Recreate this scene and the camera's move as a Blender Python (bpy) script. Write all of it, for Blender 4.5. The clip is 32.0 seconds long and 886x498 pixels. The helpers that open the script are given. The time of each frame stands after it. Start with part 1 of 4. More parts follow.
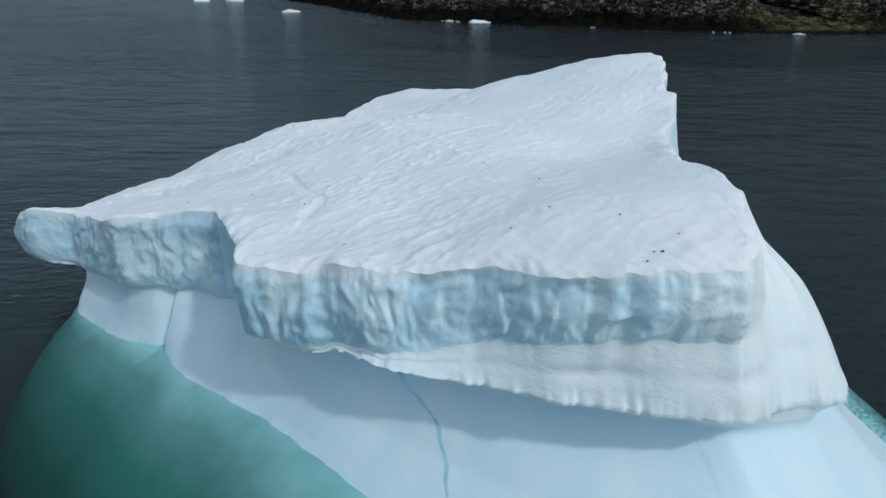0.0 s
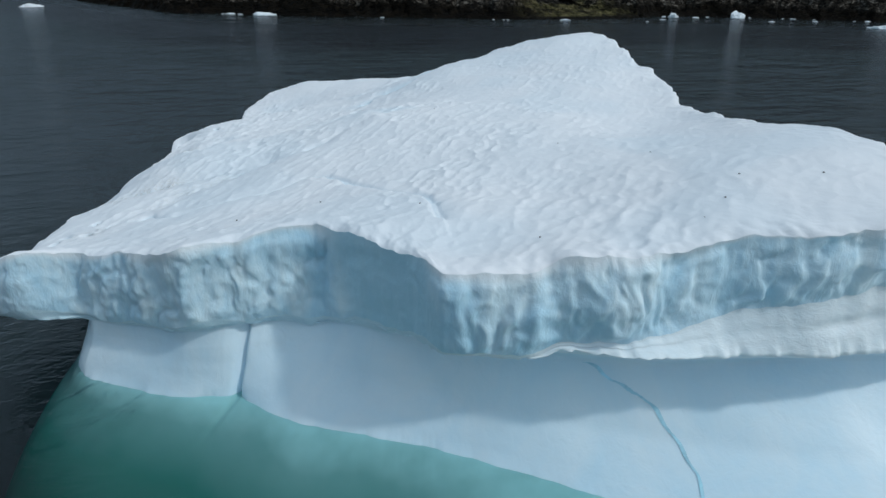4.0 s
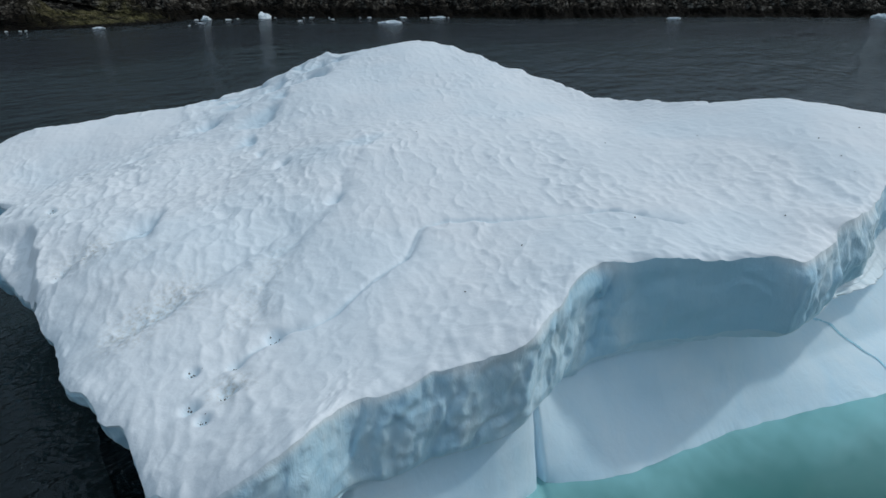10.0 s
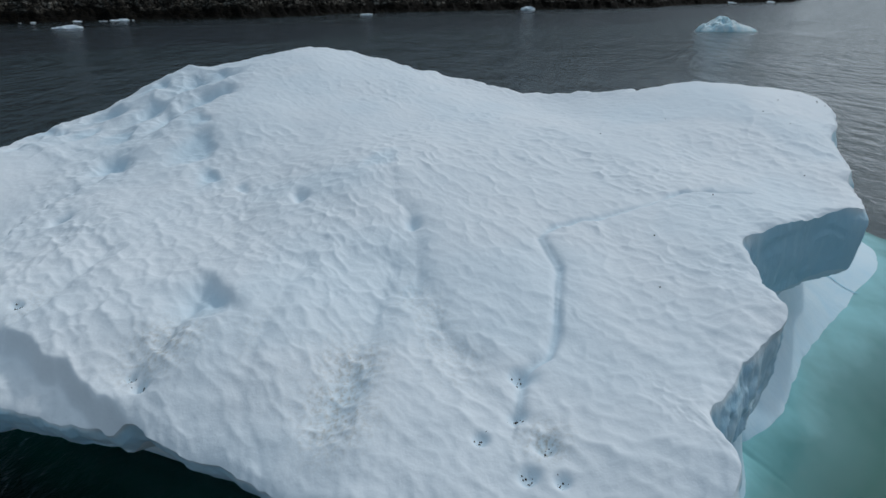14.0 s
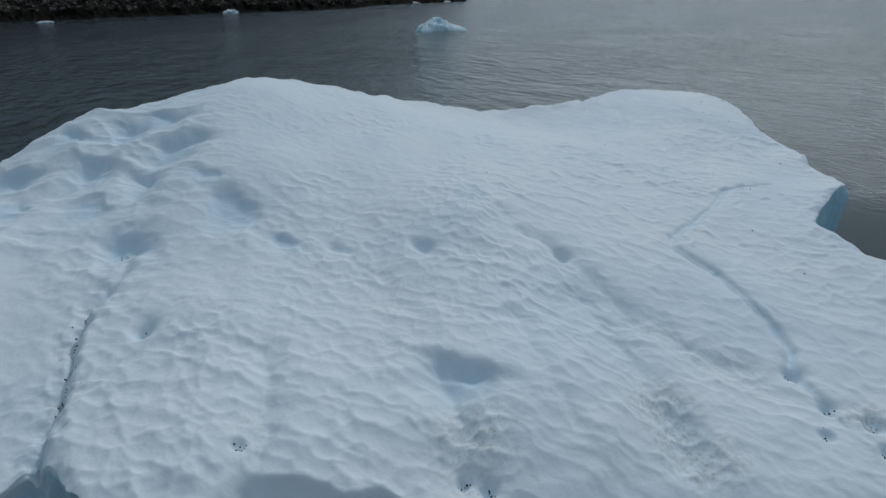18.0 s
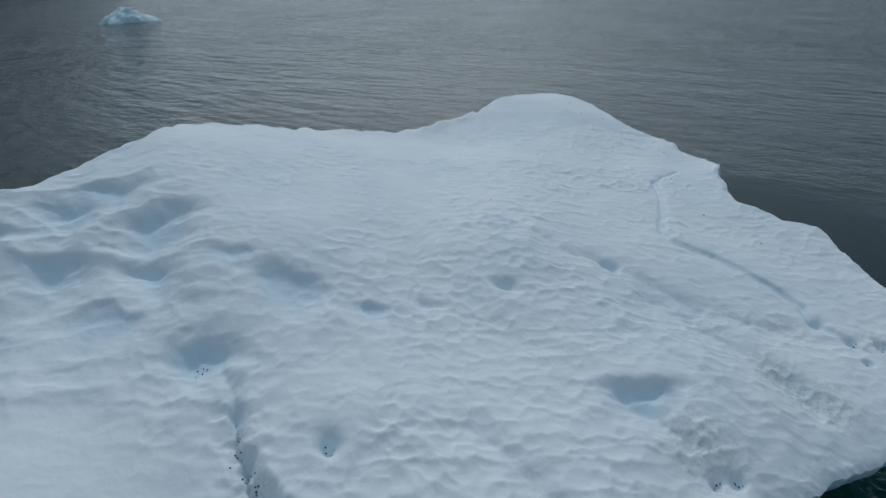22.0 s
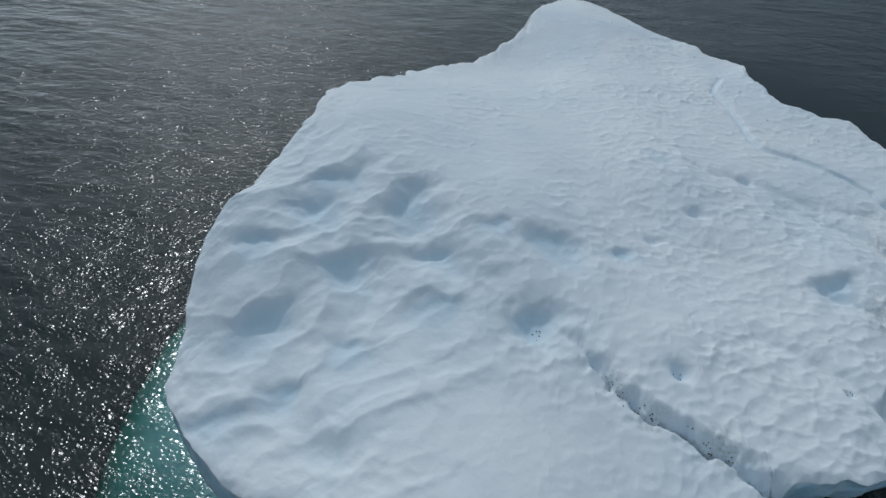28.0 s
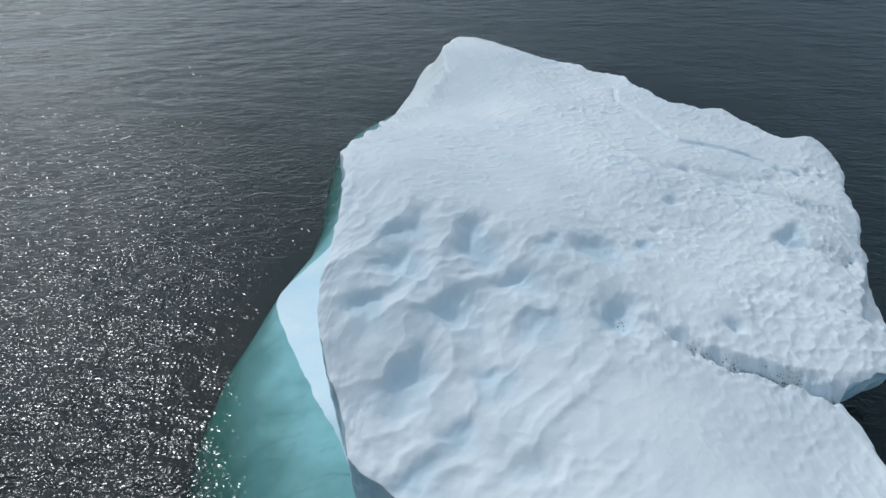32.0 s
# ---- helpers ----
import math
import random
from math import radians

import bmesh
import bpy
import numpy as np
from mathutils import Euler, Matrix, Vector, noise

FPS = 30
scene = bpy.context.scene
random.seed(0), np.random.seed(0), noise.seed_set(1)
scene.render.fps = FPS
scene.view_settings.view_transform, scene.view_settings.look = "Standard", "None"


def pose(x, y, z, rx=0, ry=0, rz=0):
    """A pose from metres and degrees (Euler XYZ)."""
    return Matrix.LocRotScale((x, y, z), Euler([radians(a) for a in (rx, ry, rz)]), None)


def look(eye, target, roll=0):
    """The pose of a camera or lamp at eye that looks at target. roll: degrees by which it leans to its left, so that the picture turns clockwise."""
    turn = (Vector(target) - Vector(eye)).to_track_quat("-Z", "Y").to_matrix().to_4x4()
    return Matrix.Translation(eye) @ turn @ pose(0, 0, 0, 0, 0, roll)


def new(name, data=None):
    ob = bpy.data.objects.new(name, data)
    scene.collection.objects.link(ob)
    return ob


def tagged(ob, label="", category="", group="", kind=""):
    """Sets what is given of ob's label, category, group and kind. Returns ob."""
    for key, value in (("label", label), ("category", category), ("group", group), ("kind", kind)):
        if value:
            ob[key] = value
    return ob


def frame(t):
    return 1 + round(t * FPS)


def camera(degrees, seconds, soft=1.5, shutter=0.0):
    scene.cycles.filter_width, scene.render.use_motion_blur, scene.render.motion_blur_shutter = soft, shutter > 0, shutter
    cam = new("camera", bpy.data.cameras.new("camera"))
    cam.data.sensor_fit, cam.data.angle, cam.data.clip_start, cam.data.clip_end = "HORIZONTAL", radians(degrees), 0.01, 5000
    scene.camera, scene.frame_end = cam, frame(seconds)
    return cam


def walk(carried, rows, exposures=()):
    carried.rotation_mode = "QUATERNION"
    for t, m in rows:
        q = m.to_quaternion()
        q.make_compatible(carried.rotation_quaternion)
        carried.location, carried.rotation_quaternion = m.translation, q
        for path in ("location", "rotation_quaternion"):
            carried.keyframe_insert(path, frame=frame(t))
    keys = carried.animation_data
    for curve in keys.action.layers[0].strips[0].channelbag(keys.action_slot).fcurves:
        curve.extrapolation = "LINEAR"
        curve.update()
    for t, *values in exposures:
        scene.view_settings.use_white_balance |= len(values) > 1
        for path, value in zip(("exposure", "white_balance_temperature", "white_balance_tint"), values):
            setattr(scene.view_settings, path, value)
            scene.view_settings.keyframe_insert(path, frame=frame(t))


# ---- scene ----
cam = camera(68.9, 32.0)
METRES, EYE, TILT, LEAN, TURN = 90.0, 12.12, -22.417, -0.855, 0.0
ROWS = [
    (0.0, 0.0, 0.0, 0.0, 0.0, 0.0, -0.0),
    (0.5, -0.0108, 0.0017, 0.0009, -2.06, -0.25, 0.89),
    (1.0, -0.0226, 0.0041, 0.0007, -4.13, -0.3, 1.67),
    (1.5, -0.0355, 0.007, 0.0008, -6.39, -0.5, 2.59),
    (2.0, -0.0493, 0.0105, 0.0009, -8.78, -0.68, 3.53),
    (2.5, -0.0638, 0.0147, 0.0013, -11.48, -0.94, 4.6),
    (3.0, -0.0784, 0.0199, 0.0023, -14.0, -1.2, 5.58),
    (3.5, -0.0934, 0.0259, 0.0042, -16.11, -1.47, 6.41),
    (5.5, -0.1549, 0.0571, 0.018, -29.76, -3.64, 11.35),
    (6.0, -0.1693, 0.0672, 0.0229, -33.53, -4.43, 12.57),
    (6.5, -0.1828, 0.0781, 0.028, -37.16, -5.24, 13.72),
    (7.0, -0.195, 0.0895, 0.0333, -40.47, -6.03, 14.72),
    (7.5, -0.2062, 0.1014, 0.0387, -43.7, -6.87, 15.6),
    (8.0, -0.2166, 0.1137, 0.0441, -46.95, -7.76, 16.48),
    (8.5, -0.2263, 0.1264, 0.0497, -50.25, -8.72, 17.32),
    (9.0, -0.235, 0.1395, 0.0553, -53.46, -9.7, 18.11),
    (9.5, -0.2428, 0.1527, 0.0609, -56.7, -10.67, 18.79),
    (10.0, -0.2495, 0.1664, 0.0667, -59.97, -11.75, 19.41),
    (10.5, -0.2556, 0.1802, 0.0727, -63.38, -12.95, 20.05),
    (11.0, -0.2609, 0.1945, 0.0787, -67.0, -14.22, 20.6),
    (11.5, -0.2651, 0.2088, 0.0848, -70.64, -15.53, 21.1),
    (12.0, -0.2685, 0.2233, 0.0911, -74.3, -16.87, 21.52),
    (12.5, -0.2711, 0.2387, 0.0976, -77.92, -18.21, 21.78),
    (13.0, -0.2727, 0.2548, 0.1043, -81.57, -19.57, 21.97),
    (13.5, -0.2731, 0.2707, 0.1111, -85.2, -20.97, 22.13),
    (15.5, -0.2645, 0.3358, 0.1384, -99.83, -26.48, 21.83),
    (16.0, -0.2597, 0.3519, 0.1461, -103.35, -27.78, 21.57),
    (16.5, -0.254, 0.3669, 0.154, -106.38, -28.89, 21.16),
    (17.0, -0.2478, 0.3816, 0.1624, -109.4, -29.97, 20.77),
    (17.5, -0.2411, 0.3964, 0.1712, -112.63, -31.1, 20.33),
    (18.0, -0.234, 0.4109, 0.1799, -116.55, -32.45, 19.8),
    (18.5, -0.2258, 0.4244, 0.1883, -120.72, -33.97, 19.11),
    (19.0, -0.2167, 0.4365, 0.1963, -124.8, -35.47, 18.31),
    (19.5, -0.2071, 0.4475, 0.2039, -128.68, -36.84, 17.46),
    (20.0, -0.1972, 0.4579, 0.2114, -132.33, -38.06, 16.61),
    (20.5, -0.1868, 0.4677, 0.2188, -135.63, -39.14, 15.66),
    (21.0, -0.1764, 0.476, 0.2255, -138.5, -40.06, 14.83),
    (21.5, -0.1647, 0.4844, 0.2318, -141.38, -40.96, 13.97),
    (22.0, -0.1535, 0.4926, 0.2371, -144.0, -42.05, 13.14),
    (22.5, -0.1428, 0.5006, 0.2418, -145.91, -43.03, 12.56),
    (23.0, -0.1318, 0.508, 0.2466, -147.06, -44.24, 12.15),
    (23.5, -0.1204, 0.5149, 0.2523, -148.05, -45.65, 11.86),
    (24.0, -0.1096, 0.5208, 0.2588, -149.05, -47.16, 11.55),
    (24.5, -0.0998, 0.5262, 0.2657, -149.99, -48.7, 11.27),
    (25.0, -0.0901, 0.531, 0.2725, -150.99, -50.33, 10.98),
    (25.5, -0.0801, 0.5357, 0.2791, -152.03, -52.17, 10.61),
    (26.0, -0.0707, 0.5411, 0.2851, -152.98, -53.77, 10.36),
    (26.5, -0.0607, 0.5452, 0.2916, -153.94, -54.83, 9.98),
    (28.5, -0.0134, 0.5581, 0.3187, -162.12, -57.65, 6.15),
    (29.0, -0.0018, 0.5627, 0.3221, -164.68, -57.56, 5.27),
    (29.5, 0.0105, 0.5679, 0.3252, -167.25, -57.34, 4.14),
    (30.0, 0.0236, 0.5722, 0.3282, -169.66, -57.21, 3.02),
    (30.5, 0.0361, 0.5764, 0.3308, -172.11, -56.78, 2.23),
    (31.0, 0.0484, 0.5797, 0.3336, -174.51, -56.40, 1.6),
    (31.5, 0.0609, 0.5824, 0.3362, -176.7, -56.02, 0.84),
    (32.0, 0.0734, 0.584, 0.3394, -179.13, -55.73, 0.21),
]
EXPOSURES = [(0.0, 0.19, 6350, 8), (6.0, 0.20, 6350, 8), (9.0, 0.10, 6350, 8), (13.0, -0.02, 6350, 8), (16.0, -0.27, 6350, 8), (19.0, -0.36, 6130, 6),
             (23.0, -0.36, 6110, 6), (26.0, -0.37, 6130, 6), (29.0, -0.08, 6350, 8), (32.0, 0.18, 6350, 8)]
walk(cam, [(t, pose(0, 0, EYE, TILT, LEAN, TURN) @ pose(METRES * x, METRES * y, METRES * z, 90 + pitch, roll, yaw)) for t, x, y, z, yaw, pitch, roll in ROWS], EXPOSURES)

# ---- sky and sun ----
SUN_AZ, SUN_EL = -46.0, 46.0          # degrees from +x, and above the sea
world = bpy.data.worlds.new("overcast_sky")
scene.world = world
world.use_nodes = True
wn, wl = world.node_tree.nodes, world.node_tree.links
wn.clear()
w_out = wn.new("ShaderNodeOutputWorld")
w_bg = wn.new("ShaderNodeBackground")
w_sky = wn.new("ShaderNodeTexSky")
w_sky.sky_type, w_sky.sun_disc = "NISHITA", False
w_sky.sun_elevation, w_sky.sun_rotation = radians(SUN_EL), radians(90 - SUN_AZ)
w_sky.air_density, w_sky.dust_density = 1.0, 3.0
w_co = wn.new("ShaderNodeTexCoord")
w_sep = wn.new("ShaderNodeSeparateXYZ")
w_map = wn.new("ShaderNodeMapping")
w_map.inputs["Scale"].default_value = (1.0, 1.0, 3.0)
w_noise = wn.new("ShaderNodeTexNoise")
w_noise.inputs["Scale"].default_value, w_noise.inputs["Detail"].default_value = 2.2, 5.0
w_ramp = wn.new("ShaderNodeValToRGB")     # an overcast sky is about three times as bright overhead as at the horizon
w_ramp.color_ramp.elements[0].position, w_ramp.color_ramp.elements[0].color = 0.0, (1.9, 2.62, 3.4, 1)
w_ramp.color_ramp.elements[1].position, w_ramp.color_ramp.elements[1].color = 1.0, (4.6, 5.9, 7.1, 1)
w_cloud = wn.new("ShaderNodeMapRange")
w_cloud.inputs["To Min"].default_value, w_cloud.inputs["To Max"].default_value = 0.6, 1.4
w_mul = wn.new("ShaderNodeVectorMath")
w_mul.operation = "SCALE"
w_mix = wn.new("ShaderNodeMix")
w_mix.data_type = "RGBA"
w_mix.inputs["Factor"].default_value = 0.88
wl.new(w_co.outputs["Generated"], w_map.inputs["Vector"])
wl.new(w_co.outputs["Generated"], w_sep.inputs["Vector"])
wl.new(w_map.outputs["Vector"], w_noise.inputs["Vector"])
wl.new(w_sep.outputs["Z"], w_ramp.inputs["Fac"])
wl.new(w_noise.outputs["Fac"], w_cloud.inputs["Value"])
wl.new(w_ramp.outputs["Color"], w_mul.inputs[0])
w_dot = wn.new("ShaderNodeVectorMath")          # the cloud is brighter towards the veiled sun
w_dot.operation = "DOT_PRODUCT"
w_dot.inputs[1].default_value = (math.cos(radians(SUN_EL)) * math.cos(radians(SUN_AZ)), math.cos(radians(SUN_EL)) * math.sin(radians(SUN_AZ)), math.sin(radians(SUN_EL)))
w_pos = wn.new("ShaderNodeMath")
w_pos.operation = "MAXIMUM"
w_pos.inputs[1].default_value = 0.0
w_pow = wn.new("ShaderNodeMath")
w_pow.operation = "POWER"
w_pow.inputs[1].default_value = 8.0
w_glow = wn.new("ShaderNodeMath")
w_glow.operation = "MULTIPLY_ADD"
w_glow.inputs[1].default_value, w_glow.inputs[2].default_value = 1.7, 0.0
w_both = wn.new("ShaderNodeMath")
w_both.operation = "MULTIPLY"
wl.new(w_co.outputs["Generated"], w_dot.inputs[0])
wl.new(w_dot.outputs["Value"], w_pos.inputs[0])
wl.new(w_pos.outputs[0], w_pow.inputs[0])
wl.new(w_pow.outputs[0], w_glow.inputs[0])
w_flat = wn.new("ShaderNodeVectorMath")          # thinner, paler cloud low over the open fjord
w_flat.operation = "MULTIPLY"
w_flat.inputs[1].default_value = (1.0, 1.0, 0.0)
w_round = wn.new("ShaderNodeVectorMath")
w_round.operation = "NORMALIZE"
w_low = wn.new("ShaderNodeVectorMath")
w_low.operation = "DOT_PRODUCT"
w_low.inputs[1].default_value = (math.cos(radians(-46.0)), math.sin(radians(-46.0)), 0.0)
w_low_pos = wn.new("ShaderNodeMath")
w_low_pos.operation = "MAXIMUM"
w_low_pos.inputs[1].default_value = 0.0
w_low_pow = wn.new("ShaderNodeMath")
w_low_pow.operation = "POWER"
w_low_pow.inputs[1].default_value = 3.0
w_height = wn.new("ShaderNodeMapRange")
w_height.inputs["From Min"].default_value, w_height.inputs["From Max"].default_value = 0.0, 1.0
w_height.inputs["To Min"].default_value, w_height.inputs["To Max"].default_value = 1.0, 0.0
w_height_pow = wn.new("ShaderNodeMath")
w_height_pow.operation = "POWER"
w_height_pow.inputs[1].default_value = 12.0
w_band = wn.new("ShaderNodeMath")
w_band.operation = "MULTIPLY"
w_low_add = wn.new("ShaderNodeMath")
w_low_add.operation = "MULTIPLY_ADD"
w_low_add.inputs[1].default_value = 2.0
wl.new(w_co.outputs["Generated"], w_flat.inputs[0])
wl.new(w_flat.outputs["Vector"], w_round.inputs[0])
wl.new(w_round.outputs["Vector"], w_low.inputs[0])
wl.new(w_low.outputs["Value"], w_low_pos.inputs[0])
wl.new(w_low_pos.outputs[0], w_low_pow.inputs[0])
wl.new(w_sep.outputs["Z"], w_height.inputs["Value"])
wl.new(w_height.outputs["Result"], w_height_pow.inputs[0])
wl.new(w_low_pow.outputs[0], w_band.inputs[0])
wl.new(w_height_pow.outputs[0], w_band.inputs[1])
wl.new(w_band.outputs[0], w_low_add.inputs[0])
wl.new(w_glow.outputs[0], w_low_add.inputs[2])
wl.new(w_cloud.outputs["Result"], w_both.inputs[0])
wl.new(w_low_add.outputs[0], w_both.inputs[1])
wl.new(w_cloud.outputs["Result"], w_mul.inputs["Scale"])
w_halo = wn.new("ShaderNodeVectorMath")
w_halo.operation = "SCALE"
w_halo.inputs[0].default_value = (5.6, 5.8, 5.8)
wl.new(w_both.outputs[0], w_halo.inputs["Scale"])
w_sum = wn.new("ShaderNodeVectorMath")
w_sum.operation = "ADD"
wl.new(w_mul.outputs["Vector"], w_sum.inputs[0])
wl.new(w_halo.outputs["Vector"], w_sum.inputs[1])
wl.new(w_sky.outputs["Color"], w_mix.inputs["A"])
wl.new(w_sum.outputs["Vector"], w_mix.inputs["B"])
wl.new(w_mix.outputs["Result"], w_bg.inputs["Color"])
w_bg.inputs["Strength"].default_value = 0.071
wl.new(w_bg.outputs["Background"], w_out.inputs["Surface"])

sun_data = bpy.data.lights.new("sun", "SUN")
sun_data.energy, sun_data.angle, sun_data.color = 0.90, radians(3), (1.0, 0.98, 0.96)
sun = new("sun", sun_data)
sd = Vector((math.cos(radians(SUN_EL)) * math.cos(radians(SUN_AZ)), math.cos(radians(SUN_EL)) * math.sin(radians(SUN_AZ)), math.sin(radians(SUN_EL))))
sun.matrix_world = look(sd * 300, (0, 0, 0))


# ---- materials ----
def nodes_of(name):
    mat = bpy.data.materials.new(name)
    mat.use_nodes = True
    nt = mat.node_tree
    bsdf = nt.nodes["Principled BSDF"]
    return mat, nt, bsdf


def ramp(nt, stops, mode="LINEAR"):
    r = nt.nodes.new("ShaderNodeValToRGB")
    r.color_ramp.interpolation = mode
    e = r.color_ramp.elements
    while len(e) < len(stops):
        e.new(0.5)
    for el, (p, c) in zip(e, stops):
        el.position, el.color = p, (*c, 1)
    return r


def noise_node(nt, scale, detail=4.0, rough=0.55, stretch=(1, 1, 1), distortion=0.0):
    co = nt.nodes.new("ShaderNodeTexCoord")
    mp = nt.nodes.new("ShaderNodeMapping")
    mp.inputs["Scale"].default_value = stretch
    n = nt.nodes.new("ShaderNodeTexNoise")
    n.inputs["Scale"].default_value, n.inputs["Detail"].default_value = scale, detail
    n.inputs["Roughness"].default_value, n.inputs["Distortion"].default_value = rough, distortion
    nt.links.new(co.outputs["Object"], mp.inputs["Vector"])
    nt.links.new(mp.outputs["Vector"], n.inputs["Vector"])
    return n


def mix_col(nt, fac, a, b):
    m = nt.nodes.new("ShaderNodeMix")
    m.data_type = "RGBA"
    for sock, v in ((m.inputs["Factor"], fac), (m.inputs["A"], a), (m.inputs["B"], b)):
        if isinstance(v, (tuple, float, int)):
            sock.default_value = (*v, 1) if isinstance(v, tuple) else v
        else:
            nt.links.new(v, sock)
    return m.outputs["Result"]


def bump(nt, bsdf, layers):
    """layers of (height socket, distance in metres), chained."""
    last = None
    for sock, dist in layers:
        b = nt.nodes.new("ShaderNodeBump")
        b.inputs["Strength"].default_value, b.inputs["Distance"].default_value = 1.0, dist
        nt.links.new(sock, b.inputs["Height"])
        if last:
            nt.links.new(last, b.inputs["Normal"])
        last = b.outputs["Normal"]
    nt.links.new(last, bsdf.inputs["Normal"])


def translucent(bsdf, weight):
    """Light that soaks into the ice and comes out bluer."""
    bsdf.inputs["Subsurface Weight"].default_value = weight
    bsdf.inputs["Subsurface Radius"].default_value = (0.65, 0.72, 0.75)
    bsdf.inputs["Subsurface Scale"].default_value = 0.10


def snow_material():
    mat, nt, b = nodes_of("weathered_snow_ice")
    at = nt.nodes.new("ShaderNodeAttribute")
    at.attribute_name = "melt_and_shade"
    big = noise_node(nt, 0.25, 3.0)
    fine = noise_node(nt, 9.0, 5.0, 0.6)
    mid = noise_node(nt, 2.2, 4.0, 0.6)
    r1 = ramp(nt, [(0.3, (0.83, 0.875, 0.915)), (0.7, (0.89, 0.91, 0.935))])
    nt.links.new(big.outputs["Fac"], r1.inputs["Fac"])
    # mixes in blue for meltwater ice and for shade painted in the hollows
    c = mix_col(nt, at.outputs["Fac"], r1.outputs["Color"], (0.44, 0.69, 0.84))
    dirt = nt.nodes.new("ShaderNodeAttribute")
    dirt.attribute_name = "dirt"
    spots = ramp(nt, [(0.46, (0.04, 0.04, 0.04)), (0.70, (0.85, 0.85, 0.85))])
    nt.links.new(fine.outputs["Fac"], spots.inputs["Fac"])
    mul = nt.nodes.new("ShaderNodeMath")
    mul.operation = "MULTIPLY"
    nt.links.new(dirt.outputs["Fac"], mul.inputs[0])
    nt.links.new(spots.outputs["Color"], mul.inputs[1])
    c = mix_col(nt, mul.outputs[0], c, (0.52, 0.49, 0.43))
    nt.links.new(c, b.inputs["Base Color"])
    rr = ramp(nt, [(0.3, (0.5, 0.5, 0.5)), (0.7, (0.8, 0.8, 0.8))])
    nt.links.new(mid.outputs["Fac"], rr.inputs["Fac"])
    nt.links.new(rr.outputs["Color"], b.inputs["Roughness"])
    b.inputs["Specular IOR Level"].default_value = 0.25
    bump(nt, b, [(mid.outputs["Fac"], 0.028), (fine.outputs["Fac"], 0.007)])
    return mat


def cliff_material(name, light, deep, scale, depth, upright=0.45, grain=0.012):
    mat, nt, b = nodes_of(name)
    n = noise_node(nt, scale, 5.0, 0.6, (1, 1, upright), 0.4)
    f = noise_node(nt, 7.0, 4.0, 0.6)
    r = ramp(nt, [(0.32, deep), (0.66, light)])
    nt.links.new(n.outputs["Fac"], r.inputs["Fac"])
    at = nt.nodes.new("ShaderNodeAttribute")
    at.attribute_name = "frost"
    gz = nt.nodes.new("ShaderNodeAttribute")
    gz.attribute_name = "glaze"
    nt.links.new(mix_col(nt, gz.outputs["Fac"], mix_col(nt, at.outputs["Fac"], r.outputs["Color"], (0.83, 0.905, 0.945)), (0.45, 0.71, 0.83)), b.inputs["Base Color"])
    b.inputs["Roughness"].default_value = 0.42
    b.inputs["Specular IOR Level"].default_value = 0.3
    translucent(b, 0.30)
    m = noise_node(nt, 2.8, 4.0, 0.6, (1, 1, upright + 0.1), 0.5)
    bump(nt, b, [(n.outputs["Fac"], depth), (m.outputs["Fac"], depth * 1.2), (f.outputs["Fac"], grain)])
    return mat


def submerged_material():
    mat, nt, b = nodes_of("submerged_ice_depth_tint")
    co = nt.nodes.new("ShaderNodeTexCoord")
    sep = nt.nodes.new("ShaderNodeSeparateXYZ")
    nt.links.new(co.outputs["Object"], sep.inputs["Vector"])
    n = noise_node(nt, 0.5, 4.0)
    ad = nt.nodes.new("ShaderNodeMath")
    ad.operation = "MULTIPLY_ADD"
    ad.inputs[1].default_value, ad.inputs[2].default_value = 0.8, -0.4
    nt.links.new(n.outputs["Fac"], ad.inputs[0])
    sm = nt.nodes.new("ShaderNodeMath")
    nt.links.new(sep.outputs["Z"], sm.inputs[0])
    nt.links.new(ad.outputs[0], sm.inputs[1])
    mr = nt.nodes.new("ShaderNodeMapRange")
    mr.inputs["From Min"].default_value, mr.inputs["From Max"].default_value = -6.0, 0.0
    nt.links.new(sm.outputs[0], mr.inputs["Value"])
    # the water's absorption is painted here: green, then near black, with depth
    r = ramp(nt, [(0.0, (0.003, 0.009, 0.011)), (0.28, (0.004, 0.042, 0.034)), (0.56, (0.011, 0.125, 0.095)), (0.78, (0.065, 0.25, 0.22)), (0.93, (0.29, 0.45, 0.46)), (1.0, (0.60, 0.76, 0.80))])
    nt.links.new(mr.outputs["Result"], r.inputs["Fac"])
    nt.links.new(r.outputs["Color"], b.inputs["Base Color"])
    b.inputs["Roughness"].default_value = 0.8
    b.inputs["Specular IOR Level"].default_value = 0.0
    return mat


